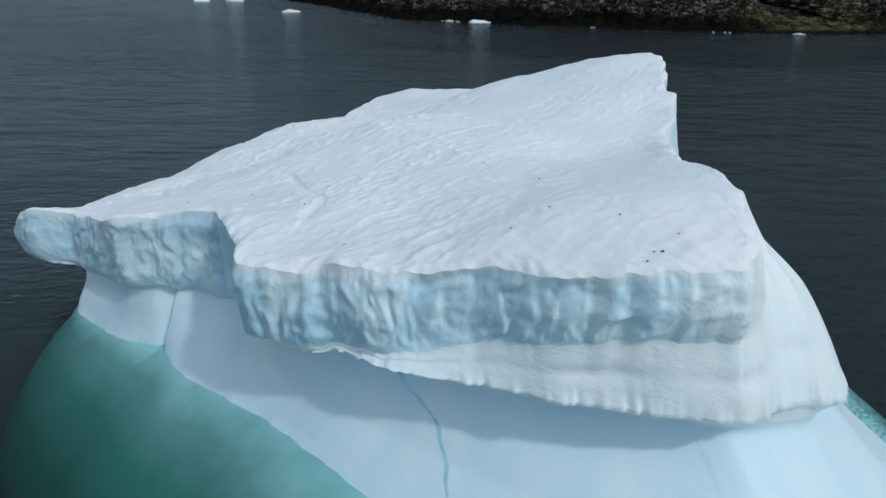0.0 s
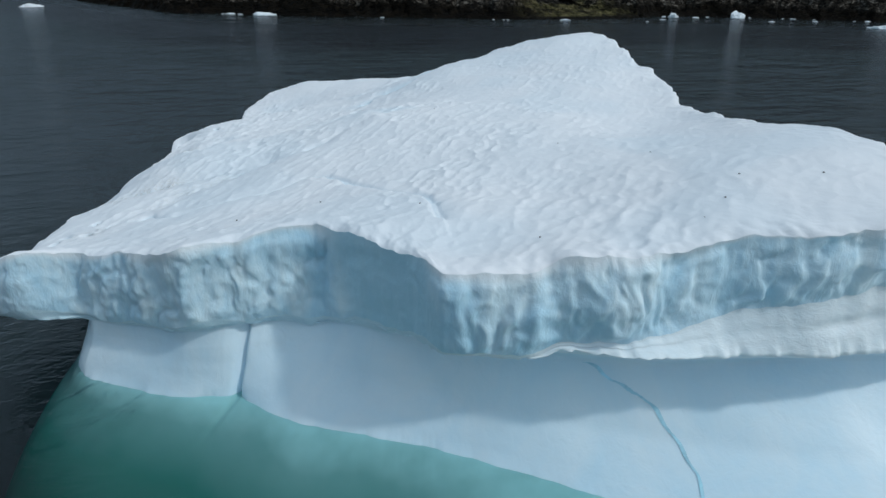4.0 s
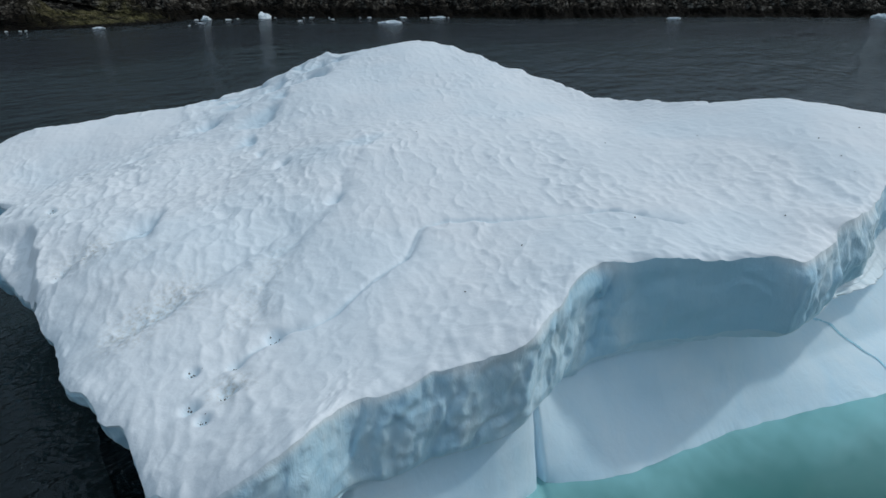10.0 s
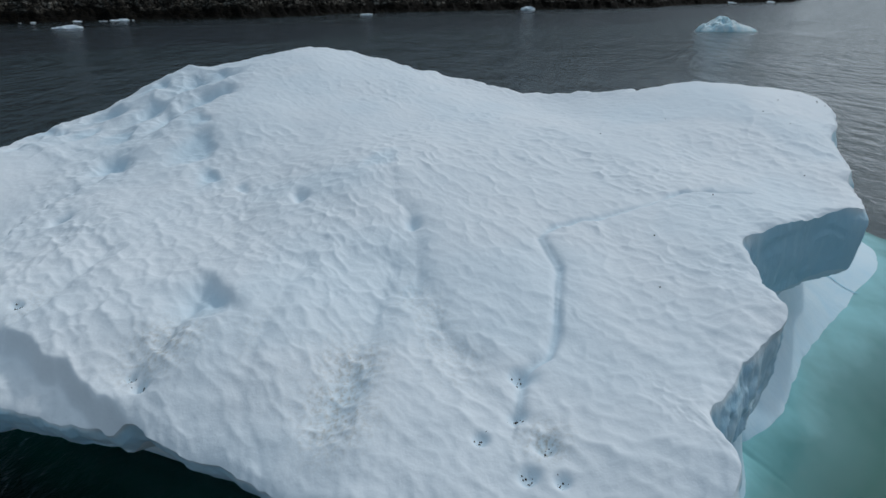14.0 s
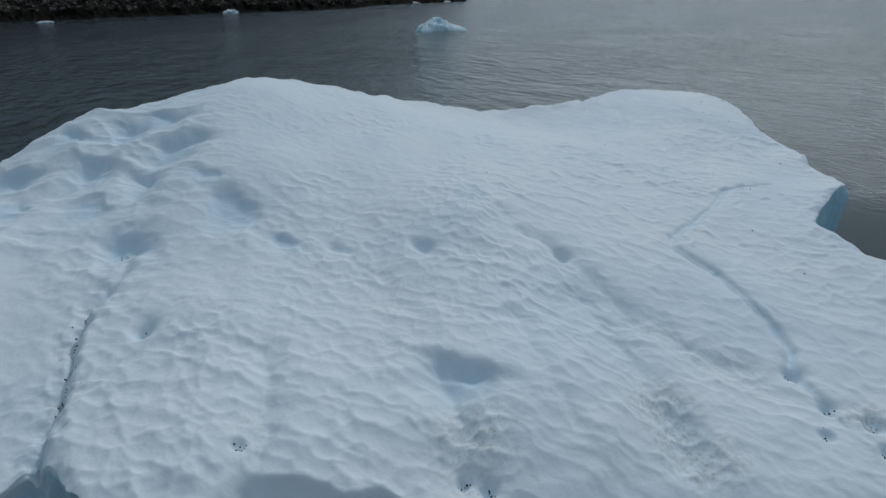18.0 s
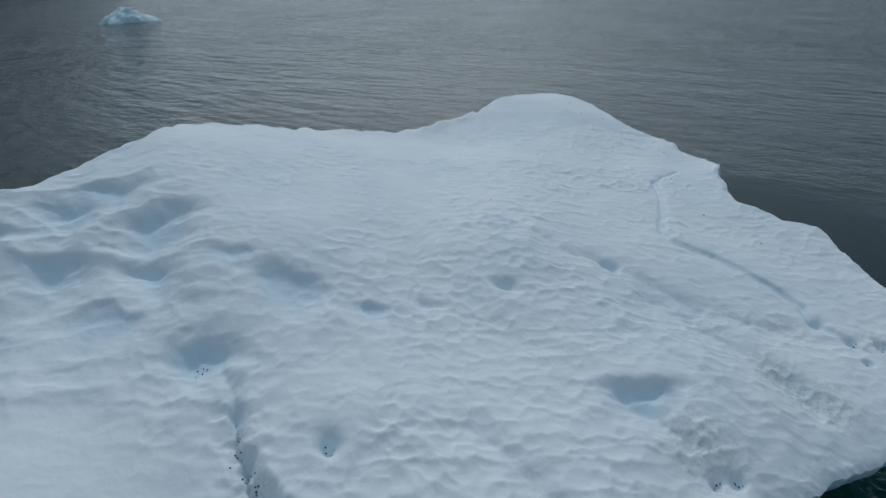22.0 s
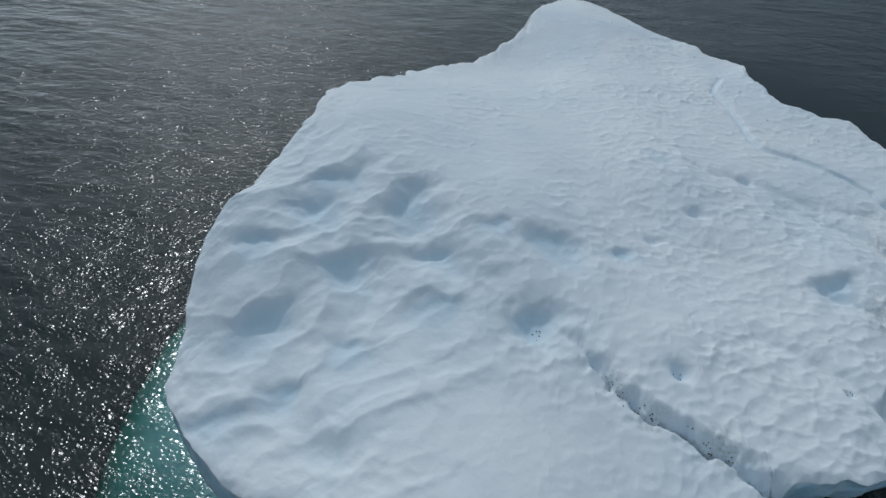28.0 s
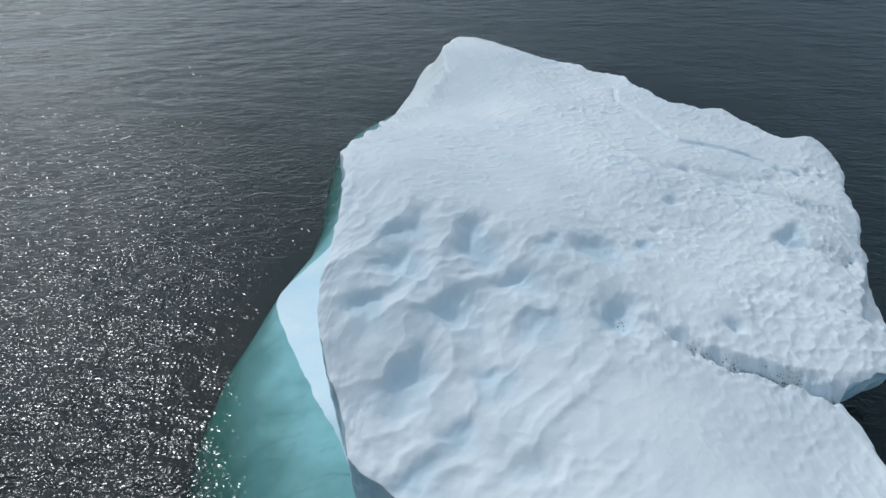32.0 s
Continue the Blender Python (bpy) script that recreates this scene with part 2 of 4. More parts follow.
def water_material():
    mat = bpy.data.materials.new("sea_water")
    mat.use_nodes = True
    nt = mat.node_tree
    nt.nodes.clear()
    out = nt.nodes.new("ShaderNodeOutputMaterial")
    tr = nt.nodes.new("ShaderNodeBsdfTransparent")
    tr.inputs["Color"].default_value = (0.74, 0.93, 0.92, 1)
    gl = nt.nodes.new("ShaderNodeBsdfGlossy")
    gl.inputs["Roughness"].default_value = 0.03
    gl.inputs["Color"].default_value = (0.93, 0.96, 1, 1)
    fr = nt.nodes.new("ShaderNodeFresnel")
    fr.inputs["IOR"].default_value = 1.33
    a = noise_node(nt, 2.2, 1.0, 0.5, (0.6, 1.0, 1.0), 0.3)
    c = noise_node(nt, 8.0, 0.0, 0.4, (0.7, 1.0, 1.0), 0.4)
    e = noise_node(nt, 0.16, 2.0, 0.5, (0.45, 1.0, 1.0))
    d = noise_node(nt, 0.6, 2.0, 0.5, (0.5, 1.0, 1.0))
    # calmer in the lee of the berg, rougher in the open fjord
    co = nt.nodes.new("ShaderNodeTexCoord")
    gap = nt.nodes.new("ShaderNodeVectorMath")
    gap.operation = "DISTANCE"
    gap.inputs[1].default_value = (-4.0, 12.0, 0.0)
    nt.links.new(co.outputs["Object"], gap.inputs[0])
    lee = nt.nodes.new("ShaderNodeMapRange")
    lee.interpolation_type = "SMOOTHSTEP"
    lee.inputs["From Min"].default_value, lee.inputs["From Max"].default_value = 9.0, 20.0
    lee.inputs["To Min"].default_value, lee.inputs["To Max"].default_value = 0.1, 1.0
    nt.links.new(gap.outputs["Value"], lee.inputs["Value"])
    open_sea = nt.nodes.new("ShaderNodeMapRange")
    open_sea.inputs["From Min"].default_value, open_sea.inputs["From Max"].default_value = 36.0, 130.0
    open_sea.inputs["To Min"].default_value, open_sea.inputs["To Max"].default_value = 0.15, 0.12
    nt.links.new(gap.outputs["Value"], open_sea.inputs["Value"])
    nt.links.new(open_sea.outputs["Result"], gl.inputs["Roughness"])
    gust = noise_node(nt, 0.035, 2.0, 0.5)
    wind = nt.nodes.new("ShaderNodeMapRange")
    wind.inputs["From Min"].default_value, wind.inputs["From Max"].default_value = 0.3, 0.7
    wind.inputs["To Min"].default_value, wind.inputs["To Max"].default_value = 0.65, 1.0
    nt.links.new(gust.outputs["Fac"], wind.inputs["Value"])
    amp = nt.nodes.new("ShaderNodeMath")
    amp.operation = "MULTIPLY"
    calm = nt.nodes.new("ShaderNodeMapRange")          # sheltered water along the shore
    calm.inputs["From Min"].default_value, calm.inputs["From Max"].default_value = 90.0, 190.0
    calm.inputs["To Min"].default_value, calm.inputs["To Max"].default_value = 1.0, 0.8
    shoreward = nt.nodes.new("ShaderNodeVectorMath")
    shoreward.operation = "DOT_PRODUCT"
    shoreward.inputs[1].default_value = (0.55, 0.83, 0.0)
    nt.links.new(co.outputs["Object"], shoreward.inputs[0])
    nt.links.new(shoreward.outputs["Value"], calm.inputs["Value"])
    both = nt.nodes.new("ShaderNodeMath")
    both.operation = "MULTIPLY"
    gap2 = nt.nodes.new("ShaderNodeVectorMath")
    gap2.operation = "DISTANCE"
    gap2.inputs[1].default_value = (6.0, 38.0, 0.0)
    nt.links.new(co.outputs["Object"], gap2.inputs[0])
    lee2 = nt.nodes.new("ShaderNodeMapRange")
    lee2.interpolation_type = "SMOOTHSTEP"
    lee2.inputs["From Min"].default_value, lee2.inputs["From Max"].default_value = 8.0, 17.0
    lee2.inputs["To Min"].default_value, lee2.inputs["To Max"].default_value = 0.25, 1.0
    nt.links.new(gap2.outputs["Value"], lee2.inputs["Value"])
    lees = nt.nodes.new("ShaderNodeMath")
    lees.operation = "MULTIPLY"
    nt.links.new(lee.outputs["Result"], lees.inputs[0])
    nt.links.new(lee2.outputs["Result"], lees.inputs[1])
    nt.links.new(lees.outputs[0], both.inputs[0])
    nt.links.new(calm.outputs["Result"], both.inputs[1])
    nt.links.new(both.outputs[0], amp.inputs[0])
    nt.links.new(wind.outputs["Result"], amp.inputs[1])
    reach = nt.nodes.new("ShaderNodeMapRange")         # waves raised with distance so that ripples still show from the camera
    reach.inputs["From Min"].default_value, reach.inputs["From Max"].default_value = 25.0, 110.0
    reach.inputs["To Min"].default_value, reach.inputs["To Max"].default_value = 0.5, 3.0
    nt.links.new(gap.outputs["Value"], reach.inputs["Value"])
    swell = []
    for sock in (e.outputs["Fac"], d.outputs["Fac"]):
        high = nt.nodes.new("ShaderNodeMath")
        high.operation = "MULTIPLY"
        nt.links.new(sock, high.inputs[0])
        nt.links.new(reach.outputs["Result"], high.inputs[1])
        swell.append(high.outputs[0])
    last = None
    for sock, dist in ((swell[0], 0.70), (swell[1], 0.45), (a.outputs["Fac"], 0.13), (c.outputs["Fac"], 0.055)):
        bm = nt.nodes.new("ShaderNodeBump")
        nt.links.new(amp.outputs[0], bm.inputs["Strength"])
        bm.inputs["Distance"].default_value = dist
        nt.links.new(sock, bm.inputs["Height"])
        if last:
            nt.links.new(last, bm.inputs["Normal"])
        last = bm.outputs["Normal"]
    nt.links.new(last, gl.inputs["Normal"])
    nt.links.new(last, fr.inputs["Normal"])
    mx = nt.nodes.new("ShaderNodeMixShader")
    nt.links.new(fr.outputs["Fac"], mx.inputs["Fac"])
    nt.links.new(tr.outputs["BSDF"], mx.inputs[1])
    nt.links.new(gl.outputs["BSDF"], mx.inputs[2])
    nt.links.new(mx.outputs["Shader"], out.inputs["Surface"])
    return mat


def plain_material(name, col, rough=0.6, scale=3.0, vary=0.25, bump_d=0.02):
    mat, nt, b = nodes_of(name)
    n = noise_node(nt, scale, 5.0, 0.6)
    lo = tuple(v * (1 - vary) for v in col)
    hi = tuple(min(1, v * (1 + vary)) for v in col)
    r = ramp(nt, [(0.3, lo), (0.7, hi)])
    nt.links.new(n.outputs["Fac"], r.inputs["Fac"])
    nt.links.new(r.outputs["Color"], b.inputs["Base Color"])
    b.inputs["Roughness"].default_value = rough
    bump(nt, b, [(n.outputs["Fac"], bump_d)])
    return mat


def rock_material():
    mat, nt, b = nodes_of("shore_rock")
    co = nt.nodes.new("ShaderNodeTexCoord")
    sep = nt.nodes.new("ShaderNodeSeparateXYZ")
    nt.links.new(co.outputs["Object"], sep.inputs["Vector"])
    n = noise_node(nt, 0.35, 8.0, 0.7, (1, 1, 1.6), 0.5)
    g = noise_node(nt, 0.10, 5.0)
    tilt = nt.nodes.new("ShaderNodeMapping")
    tilt.inputs["Rotation"].default_value, tilt.inputs["Scale"].default_value = (0.5, 0.35, 0.6), (0.16, 0.16, 0.42)
    warp = nt.nodes.new("ShaderNodeVectorMath")
    warp.operation = "MULTIPLY_ADD"
    warp.inputs[1].default_value = (3.0, 3.0, 3.0)
    nt.links.new(g.outputs["Color"], warp.inputs[0])
    nt.links.new(co.outputs["Object"], warp.inputs[2])
    nt.links.new(warp.outputs["Vector"], tilt.inputs["Vector"])
    crack = nt.nodes.new("ShaderNodeTexVoronoi")
    crack.feature = "DISTANCE_TO_EDGE"
    crack.inputs["Scale"].default_value = 2.2
    nt.links.new(tilt.outputs["Vector"], crack.inputs["Vector"])
    slab = nt.nodes.new("ShaderNodeTexVoronoi")
    slab.inputs["Scale"].default_value = 2.2
    nt.links.new(tilt.outputs["Vector"], slab.inputs["Vector"])
    rock = ramp(nt, [(0.40, (0.008, 0.007, 0.006)), (0.52, (0.055, 0.049, 0.040)), (0.68, (0.30, 0.285, 0.26))])
    nt.links.new(n.outputs["Fac"], rock.inputs["Fac"])
    seam = ramp(nt, [(0.0, (0.05, 0.05, 0.05)), (0.10, (1.0, 1.0, 1.0))])
    nt.links.new(crack.outputs["Distance"], seam.inputs["Fac"])
    tone = nt.nodes.new("ShaderNodeSeparateColor")
    nt.links.new(slab.outputs["Color"], tone.inputs["Color"])
    pale = ramp(nt, [(0.0, (0.45, 0.45, 0.45)), (1.0, (1.25, 1.23, 1.2))])
    nt.links.new(tone.outputs["Red"], pale.inputs["Fac"])
    stone_tone = nt.nodes.new("ShaderNodeMix")
    stone_tone.data_type, stone_tone.blend_type = "RGBA", "MULTIPLY"
    stone_tone.inputs["Factor"].default_value = 1.0
    nt.links.new(rock.outputs["Color"], stone_tone.inputs["A"])
    nt.links.new(pale.outputs["Color"], stone_tone.inputs["B"])
    jointed = nt.nodes.new("ShaderNodeMix")
    jointed.data_type, jointed.blend_type = "RGBA", "MULTIPLY"
    jointed.inputs["Factor"].default_value = 1.0
    nt.links.new(stone_tone.outputs["Result"], jointed.inputs["A"])
    nt.links.new(seam.outputs["Color"], jointed.inputs["B"])
    weed = ramp(nt, [(0.42, (0.0015, 0.0015, 0.001)), (0.72, (0.012, 0.009, 0.005))])
    nt.links.new(n.outputs["Fac"], weed.inputs["Fac"])
    ad = nt.nodes.new("ShaderNodeMath")
    ad.operation = "MULTIPLY_ADD"
    ad.inputs[1].default_value, ad.inputs[2].default_value = 9.0, -4.5
    nt.links.new(g.outputs["Fac"], ad.inputs[0])
    sm = nt.nodes.new("ShaderNodeMath")
    nt.links.new(sep.outputs["Z"], sm.inputs[0])
    nt.links.new(ad.outputs[0], sm.inputs[1])
    mr = nt.nodes.new("ShaderNodeMapRange")
    mr.inputs["From Min"].default_value, mr.inputs["From Max"].default_value = 3.6, 5.0
    nt.links.new(sm.outputs[0], mr.inputs["Value"])
    c = mix_col(nt, mr.outputs["Result"], weed.outputs["Color"], jointed.outputs["Result"])
    at = nt.nodes.new("ShaderNodeAttribute")
    at.attribute_name = "grass"
    gr = ramp(nt, [(0.36, (0.022, 0.020, 0.010)), (0.52, (0.09, 0.082, 0.034)), (0.68, (0.24, 0.20, 0.12))])
    nt.links.new(n.outputs["Fac"], gr.inputs["Fac"])
    c = mix_col(nt, at.outputs["Fac"], c, gr.outputs["Color"])
    nt.links.new(c, b.inputs["Base Color"])
    b.inputs["Roughness"].default_value = 0.85
    b.inputs["Specular IOR Level"].default_value = 0.1
    bump(nt, b, [(seam.outputs["Color"], 0.5), (n.outputs["Fac"], 0.6)])
    return mat


SNOW = snow_material()
CLIFF = cliff_material("blue_fluted_ice", (0.73, 0.885, 0.955), (0.46, 0.725, 0.875), 0.9, 0.035, 0.45, 0.010)
FOOT = cliff_material("smooth_wet_ice", (0.74, 0.875, 0.955), (0.60, 0.81, 0.935), 0.35, 0.012, 0.6, 0.002)
LEDGE = cliff_material("wave_cut_white_ice", (0.84, 0.92, 0.955), (0.77, 0.885, 0.94), 0.6, 0.02, 1.6, 0.006)
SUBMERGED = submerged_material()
WATER = water_material()
DEEP_DARK = plain_material("deep_water_dark_sheet", (0.004, 0.008, 0.010), 0.9, 0.05, 0.3, 0.0)
VEIN = plain_material("clear_blue_vein_ice", (0.40, 0.69, 0.82), 0.75, 2.0, 0.25, 0.01)
ROCK = rock_material()
FLOE = plain_material("white_floe_ice", (0.80, 0.86, 0.90), 0.55, 0.8, 0.08, 0.1)
BLUEBERG = cliff_material("pale_blue_berg_ice", (0.90, 0.96, 0.97), (0.50, 0.80, 0.91), 0.45, 0.3)
DIRT = plain_material("dark_grit", (0.05, 0.04, 0.035), 0.9, 20.0, 0.4, 0.005)


# ---- mesh helpers ----
def lattice(i, j, k):
    h = (i.astype(np.int64) * 374761393 + j.astype(np.int64) * 668265263 + k.astype(np.int64) * 2147483647) & 0xFFFFFFFF
    h = ((h ^ (h >> 13)) * 1274126177) & 0xFFFFFFFF
    h = ((h ^ (h >> 16)) * 2246822519) & 0xFFFFFFFF
    return ((h ^ (h >> 15)) & 0xFFFF) / 65535.0


def vnoise(x, y, z=0.0):
    """Smooth noise in -1..1 on arrays."""
    x, y, z = np.broadcast_arrays(np.asarray(x, float), np.asarray(y, float), np.asarray(z, float))
    i, j, k = np.floor(x), np.floor(y), np.floor(z)
    u, v, w = x - i, y - j, z - k
    u, v, w = (a * a * a * (a * (a * 6 - 15) + 10) for a in (u, v, w))
    total = 0.0
    for a in (0, 1):
        for b in (0, 1):
            for c in (0, 1):
                total = total + lattice(i + a, j + b, k + c) * (u if a else 1 - u) * (v if b else 1 - v) * (w if c else 1 - w)
    return 2 * total - 1


def fbm(x, y, z=0.0, octaves=4, gain=0.5):
    total, amp = 0.0, 1.0
    for o in range(octaves):
        total = total + amp * vnoise(np.asarray(x) * 2 ** o + 17.3 * o, np.asarray(y) * 2 ** o - 9.1 * o, np.asarray(z) * 2 ** o + 3.7 * o)
        amp *= gain
    return total


def cells(x, y):
    """Distance to the nearest jittered cell centre: shallow cups with sharp rims."""
    i, j = np.floor(x), np.floor(y)
    best = np.full(np.shape(x), 9.0)
    zero = np.zeros_like(i)
    for a in (-1, 0, 1):
        for b in (-1, 0, 1):
            px = i + a + 0.15 + 0.7 * lattice(i + a, j + b, zero + 5)
            py = j + b + 0.15 + 0.7 * lattice(i + a, j + b, zero + 9)
            best = np.minimum(best, ((x - px) ** 2 + (y - py) ** 2) * (0.55 + 0.9 * lattice(i + a, j + b, zero + 13)))
    return best


def grid_mesh(name, v, closed=True, flip=False, attrs=None):
    """A mesh from an array of rows of points; closed joins the last column to the first."""
    rows_n, cols_n = v.shape[:2]
    me = bpy.data.meshes.new(name)
    idx = np.arange(rows_n * cols_n).reshape(rows_n, cols_n)
    if closed:
        idx = np.concatenate([idx, idx[:, :1]], 1)
    q = np.stack([idx[:-1, :-1], idx[:-1, 1:], idx[1:, 1:], idx[1:, :-1]], -1).reshape(-1, 4)
    if flip:
        q = q[:, ::-1]
    me.vertices.add(rows_n * cols_n)
    me.vertices.foreach_set("co", np.ascontiguousarray(v, np.float32).ravel())
    me.loops.add(q.size)
    me.loops.foreach_set("vertex_index", np.ascontiguousarray(q, np.int32).ravel())
    me.polygons.add(len(q))
    me.polygons.foreach_set("loop_start", np.arange(0, q.size, 4, dtype=np.int32))
    me.update(calc_edges=True)
    me.polygons.foreach_set("use_smooth", np.ones(len(q), bool))
    for key, a in (attrs or {}).items():
        at = me.attributes.new(key, "FLOAT", "POINT")
        at.data.foreach_set("value", np.ascontiguousarray(a, np.float32).ravel())
    me.validate()
    return me


def part_mesh(name, me, material, parent, label=""):
    ob = new(name, me)
    me.materials.append(material)
    ob.parent = parent
    return tagged(ob, label) if label else ob


def part(name, bm, material, parent, label=""):
    me = bpy.data.meshes.new(name)
    bm.normal_update()
    bm.to_mesh(me)
    bm.free()
    return part_mesh(name, me, material, parent, label)


def smoothstep(a, b, x):
    t = np.clip((x - a) / (b - a), 0, 1)
    return t * t * (3 - 2 * t)


def catmull(points, n):
    """n points at even spacing on a closed smooth curve."""
    p = np.array(points, float)
    out = []
    for i in range(len(p)):
        p0, p1, p2, p3 = p[i - 1], p[i], p[(i + 1) % len(p)], p[(i + 2) % len(p)]
        u = np.linspace(0, 1, 40, endpoint=False)[:, None]
        a, b = 0.62 * (p2 - p0) / 2, 0.62 * (p3 - p1) / 2
        out.append((2 * u**3 - 3 * u**2 + 1) * p1 + (u**3 - 2 * u**2 + u) * a + (3 * u**2 - 2 * u**3) * p2 + (u**3 - u**2) * b)
    c = np.concatenate(out)
    c = np.concatenate([c, c[:1]])
    s = np.r_[0, np.cumsum(np.linalg.norm(np.diff(c, axis=0), axis=1))]
    t = np.linspace(0, s[-1], n, endpoint=False)
    return np.stack([np.interp(t, s, c[:, k]) for k in range(2)], 1)


def radius(poly, theta):
    """How far a closed outline lies from the berg's middle in each direction."""
    c = catmull(poly, 2400) - MID
    a = np.unwrap(np.arctan2(c[:, 1], c[:, 0]))
    r = np.hypot(c[:, 0], c[:, 1])
    a = np.degrees(a) % 360
    o = np.argsort(a)
    return np.interp(theta % 360, a[o], r[o], period=360)


def line_distance(x, y, pts):
    """Distance to a polyline, the side (positive to its left), and how far along it."""
    best, side, along = np.full(np.shape(x), 1e9), np.zeros(np.shape(x)), np.zeros(np.shape(x))
    total = 0.0
    for (ax, ay), (bx, by) in zip(pts[:-1], pts[1:]):
        dx, dy = bx - ax, by - ay
        ln = math.hypot(dx, dy)
        u = np.clip(((x - ax) * dx + (y - ay) * dy) / ln**2, 0, 1)
        d = np.hypot(x - ax - u * dx, y - ay - u * dy)
        s = np.sign((y - ay) * dx - (x - ax) * dy)
        near = d < best
        best, side, along = np.where(near, d, best), np.where(near, s, side), np.where(near, total + u * ln, along)
        total += ln
    return best, side, along / total


# ---- the iceberg ----
MID = np.array([0.0, 30.0])
RIM_FRONT = [(6.0, 11.4), (4.65, 11.4), (3.7, 11.75), (2.6, 12.05), (0.85, 13.0), (-1.0, 13.4), (-3.0, 14.4), (-5.1, 15.2), (-5.9, 17.0), (-7.2, 19.4),
             (-8.5, 20.0), (-10.8, 20.0), (-12.3, 21.5), (-13.8, 22.7), (-15.4, 22.85), (-16.2, 23.5), (-16.6, 24.4), (-16.5, 25.5), (-15.8, 27.2), (-15.1, 29.8), (-14.2, 32.1), (-13.1, 34.6)]
RIM_BACK = [(-12.3, 37.0), (-11.8, 39.0), (-11.4, 40.8), (-9.4, 42.4), (-7.3, 43.6), (-7.7, 44.9), (-7.6, 47.2), (-6.8, 50.0), (-5.0, 51.6), (-3.2, 52.2), (-0.8, 50.9),
            (3.4, 49.9), (6.8, 49.6), (8.5, 48.8), (9.6, 48.0), (10.1, 46.3), (10.7, 44.9), (11.0, 43.0), (10.95, 41.0), (10.8, 38.9), (11.0, 37.0),
            (11.2, 34.3), (11.0, 32.4), (9.9, 27.7), (8.6, 24.5), (7.7, 21.4), (7.2, 19.2), (7.35, 15.4), (6.75, 13.2), (6.5, 12.0)]
WATERLINE = [(-14.4, 24.3), (-14.2, 22.5), (-12.3, 20.95), (-11.0, 20.3), (-9.9, 19.85), (-8.4, 18.3), (-5.7, 16.2), (-2.8, 13.7), (-0.3, 11.4), (0.6, 10.5), (2.5, 8.8), (5.0, 7.4),
             (9.0, 7.6), (12.3, 11.0), (13.0, 14.9), (12.8, 17.2), (13.0, 24.0), (13.9, 29.1), (15.7, 34.2), (13.7, 38.7), (11.2, 42.9), (9.8, 45.4),
             (8.0, 47.2), (3.0, 48.6), (-2.5, 47.6), (-5.2, 45.0), (-7.0, 41.0), (-9.0, 37.0), (-11.0, 32.0), (-13.0, 27.6)]
FOOTLINE = [(-19.0, 26.5), (-22.0, 21.5), (-21.0, 13.0), (-17.0, 4.0), (-8.0, -2.0), (3.0, -3.5), (13.0, -1.0), (18.0, 7.0), (17.6, 16.0), (17.0, 23.0), (17.0, 29.0), (18.2, 34.0),
            (19.2, 38.0), (18.9, 42.0), (17.4, 46.5), (14.5, 50.5), (9.5, 52.0), (3.0, 50.5), (-2.5, 48.4), (-6.0, 44.8), (-8.4, 40.2), (-10.2, 36.2), (-12.4, 31.2), (-14.2, 27.6)]
UNDERLINE = [(-14.0, 24.4), (-13.7, 22.9), (-12.1, 21.4), (-10.3, 20.4), (-7.5, 19.5), (-5.5, 17.7), (-3.5, 16.3), (-1.4, 15.3), (1.0, 14.2), (4.0, 12.9), (6.5, 11.9),
             (8.6, 12.4), (9.9, 14.5), (10.2, 18.0), (10.2, 22.0), (10.8, 28.0), (12.0, 33.0), (11.6, 38.0), (11.0, 42.0), (9.5, 45.6), (7.0, 47.6), (0.0, 49.0),
             (-5.0, 47.2), (-6.2, 43.5), (-9.5, 40.3), (-10.6, 37.5), (-12.4, 33.0), (-14.2, 28.5)]
BUMPS = [(-2, 50, 0.31), (5, 48, -0.17), (2, 13, -0.08), (-2, 16, -0.21), (-12, 23, 0.18), (-15, 28, 0.05), (-10, 34, 0.59), (-11, 40, 0.24), (-5, 46, -0.69), (3, 47, 0.05),
         (9, 46, -0.22), (10, 41, 0.8), (6, 38, 0.73), (9, 34, 0.65), (8, 26, -0.85), (8.4, 23, -0.38), (7, 19, -0.15), (5, 13, 0.38), (0, 15, 0.21), (-6, 19, -0.08), (-3, 30, 0.71), (0, 41, -0.09)]
SWELLS = [(2.5, 36.5, 0.55), (6.0, 22.5, -0.52), (-15.0, 33.0, -0.43), (9.5, 43.5, 0.42), (-8.0, 40.0, 0.38), (9.5, 36.5, 0.35), (2.5, 15.5, 0.31), (9.5, 33.0, -0.31), (-11.5, 22.5, -0.3), (9.5, 40.0, -0.29), (6.0, 43.5, -0.27), (-4.5, 15.5, -0.26), (-8.0, 50.5, -0.26), (-4.5, 19.0, 0.25), (-11.5, 33.0, 0.24), (-8.0, 47.0, -0.24), (-15.0, 22.5, 0.2), (6.0, 36.5, -0.2), (2.5, 40.0, 0.2), (6.0, 50.5, -0.19), (2.5, 12.0, -0.17), (-8.0, 19.0, 0.16), (-15.0, 29.5, 0.16), (2.5, 43.5, -0.16), (6.0, 15.5, 0.15), (6.0, 40.0, -0.13), (-1.0, 50.5, 0.12), (-11.5, 29.5, 0.12), (-1.0, 43.5, -0.12), (-4.5, 47.0, -0.12), (-1.0, 19.0, -0.11), (-15.0, 26.0, -0.11)]
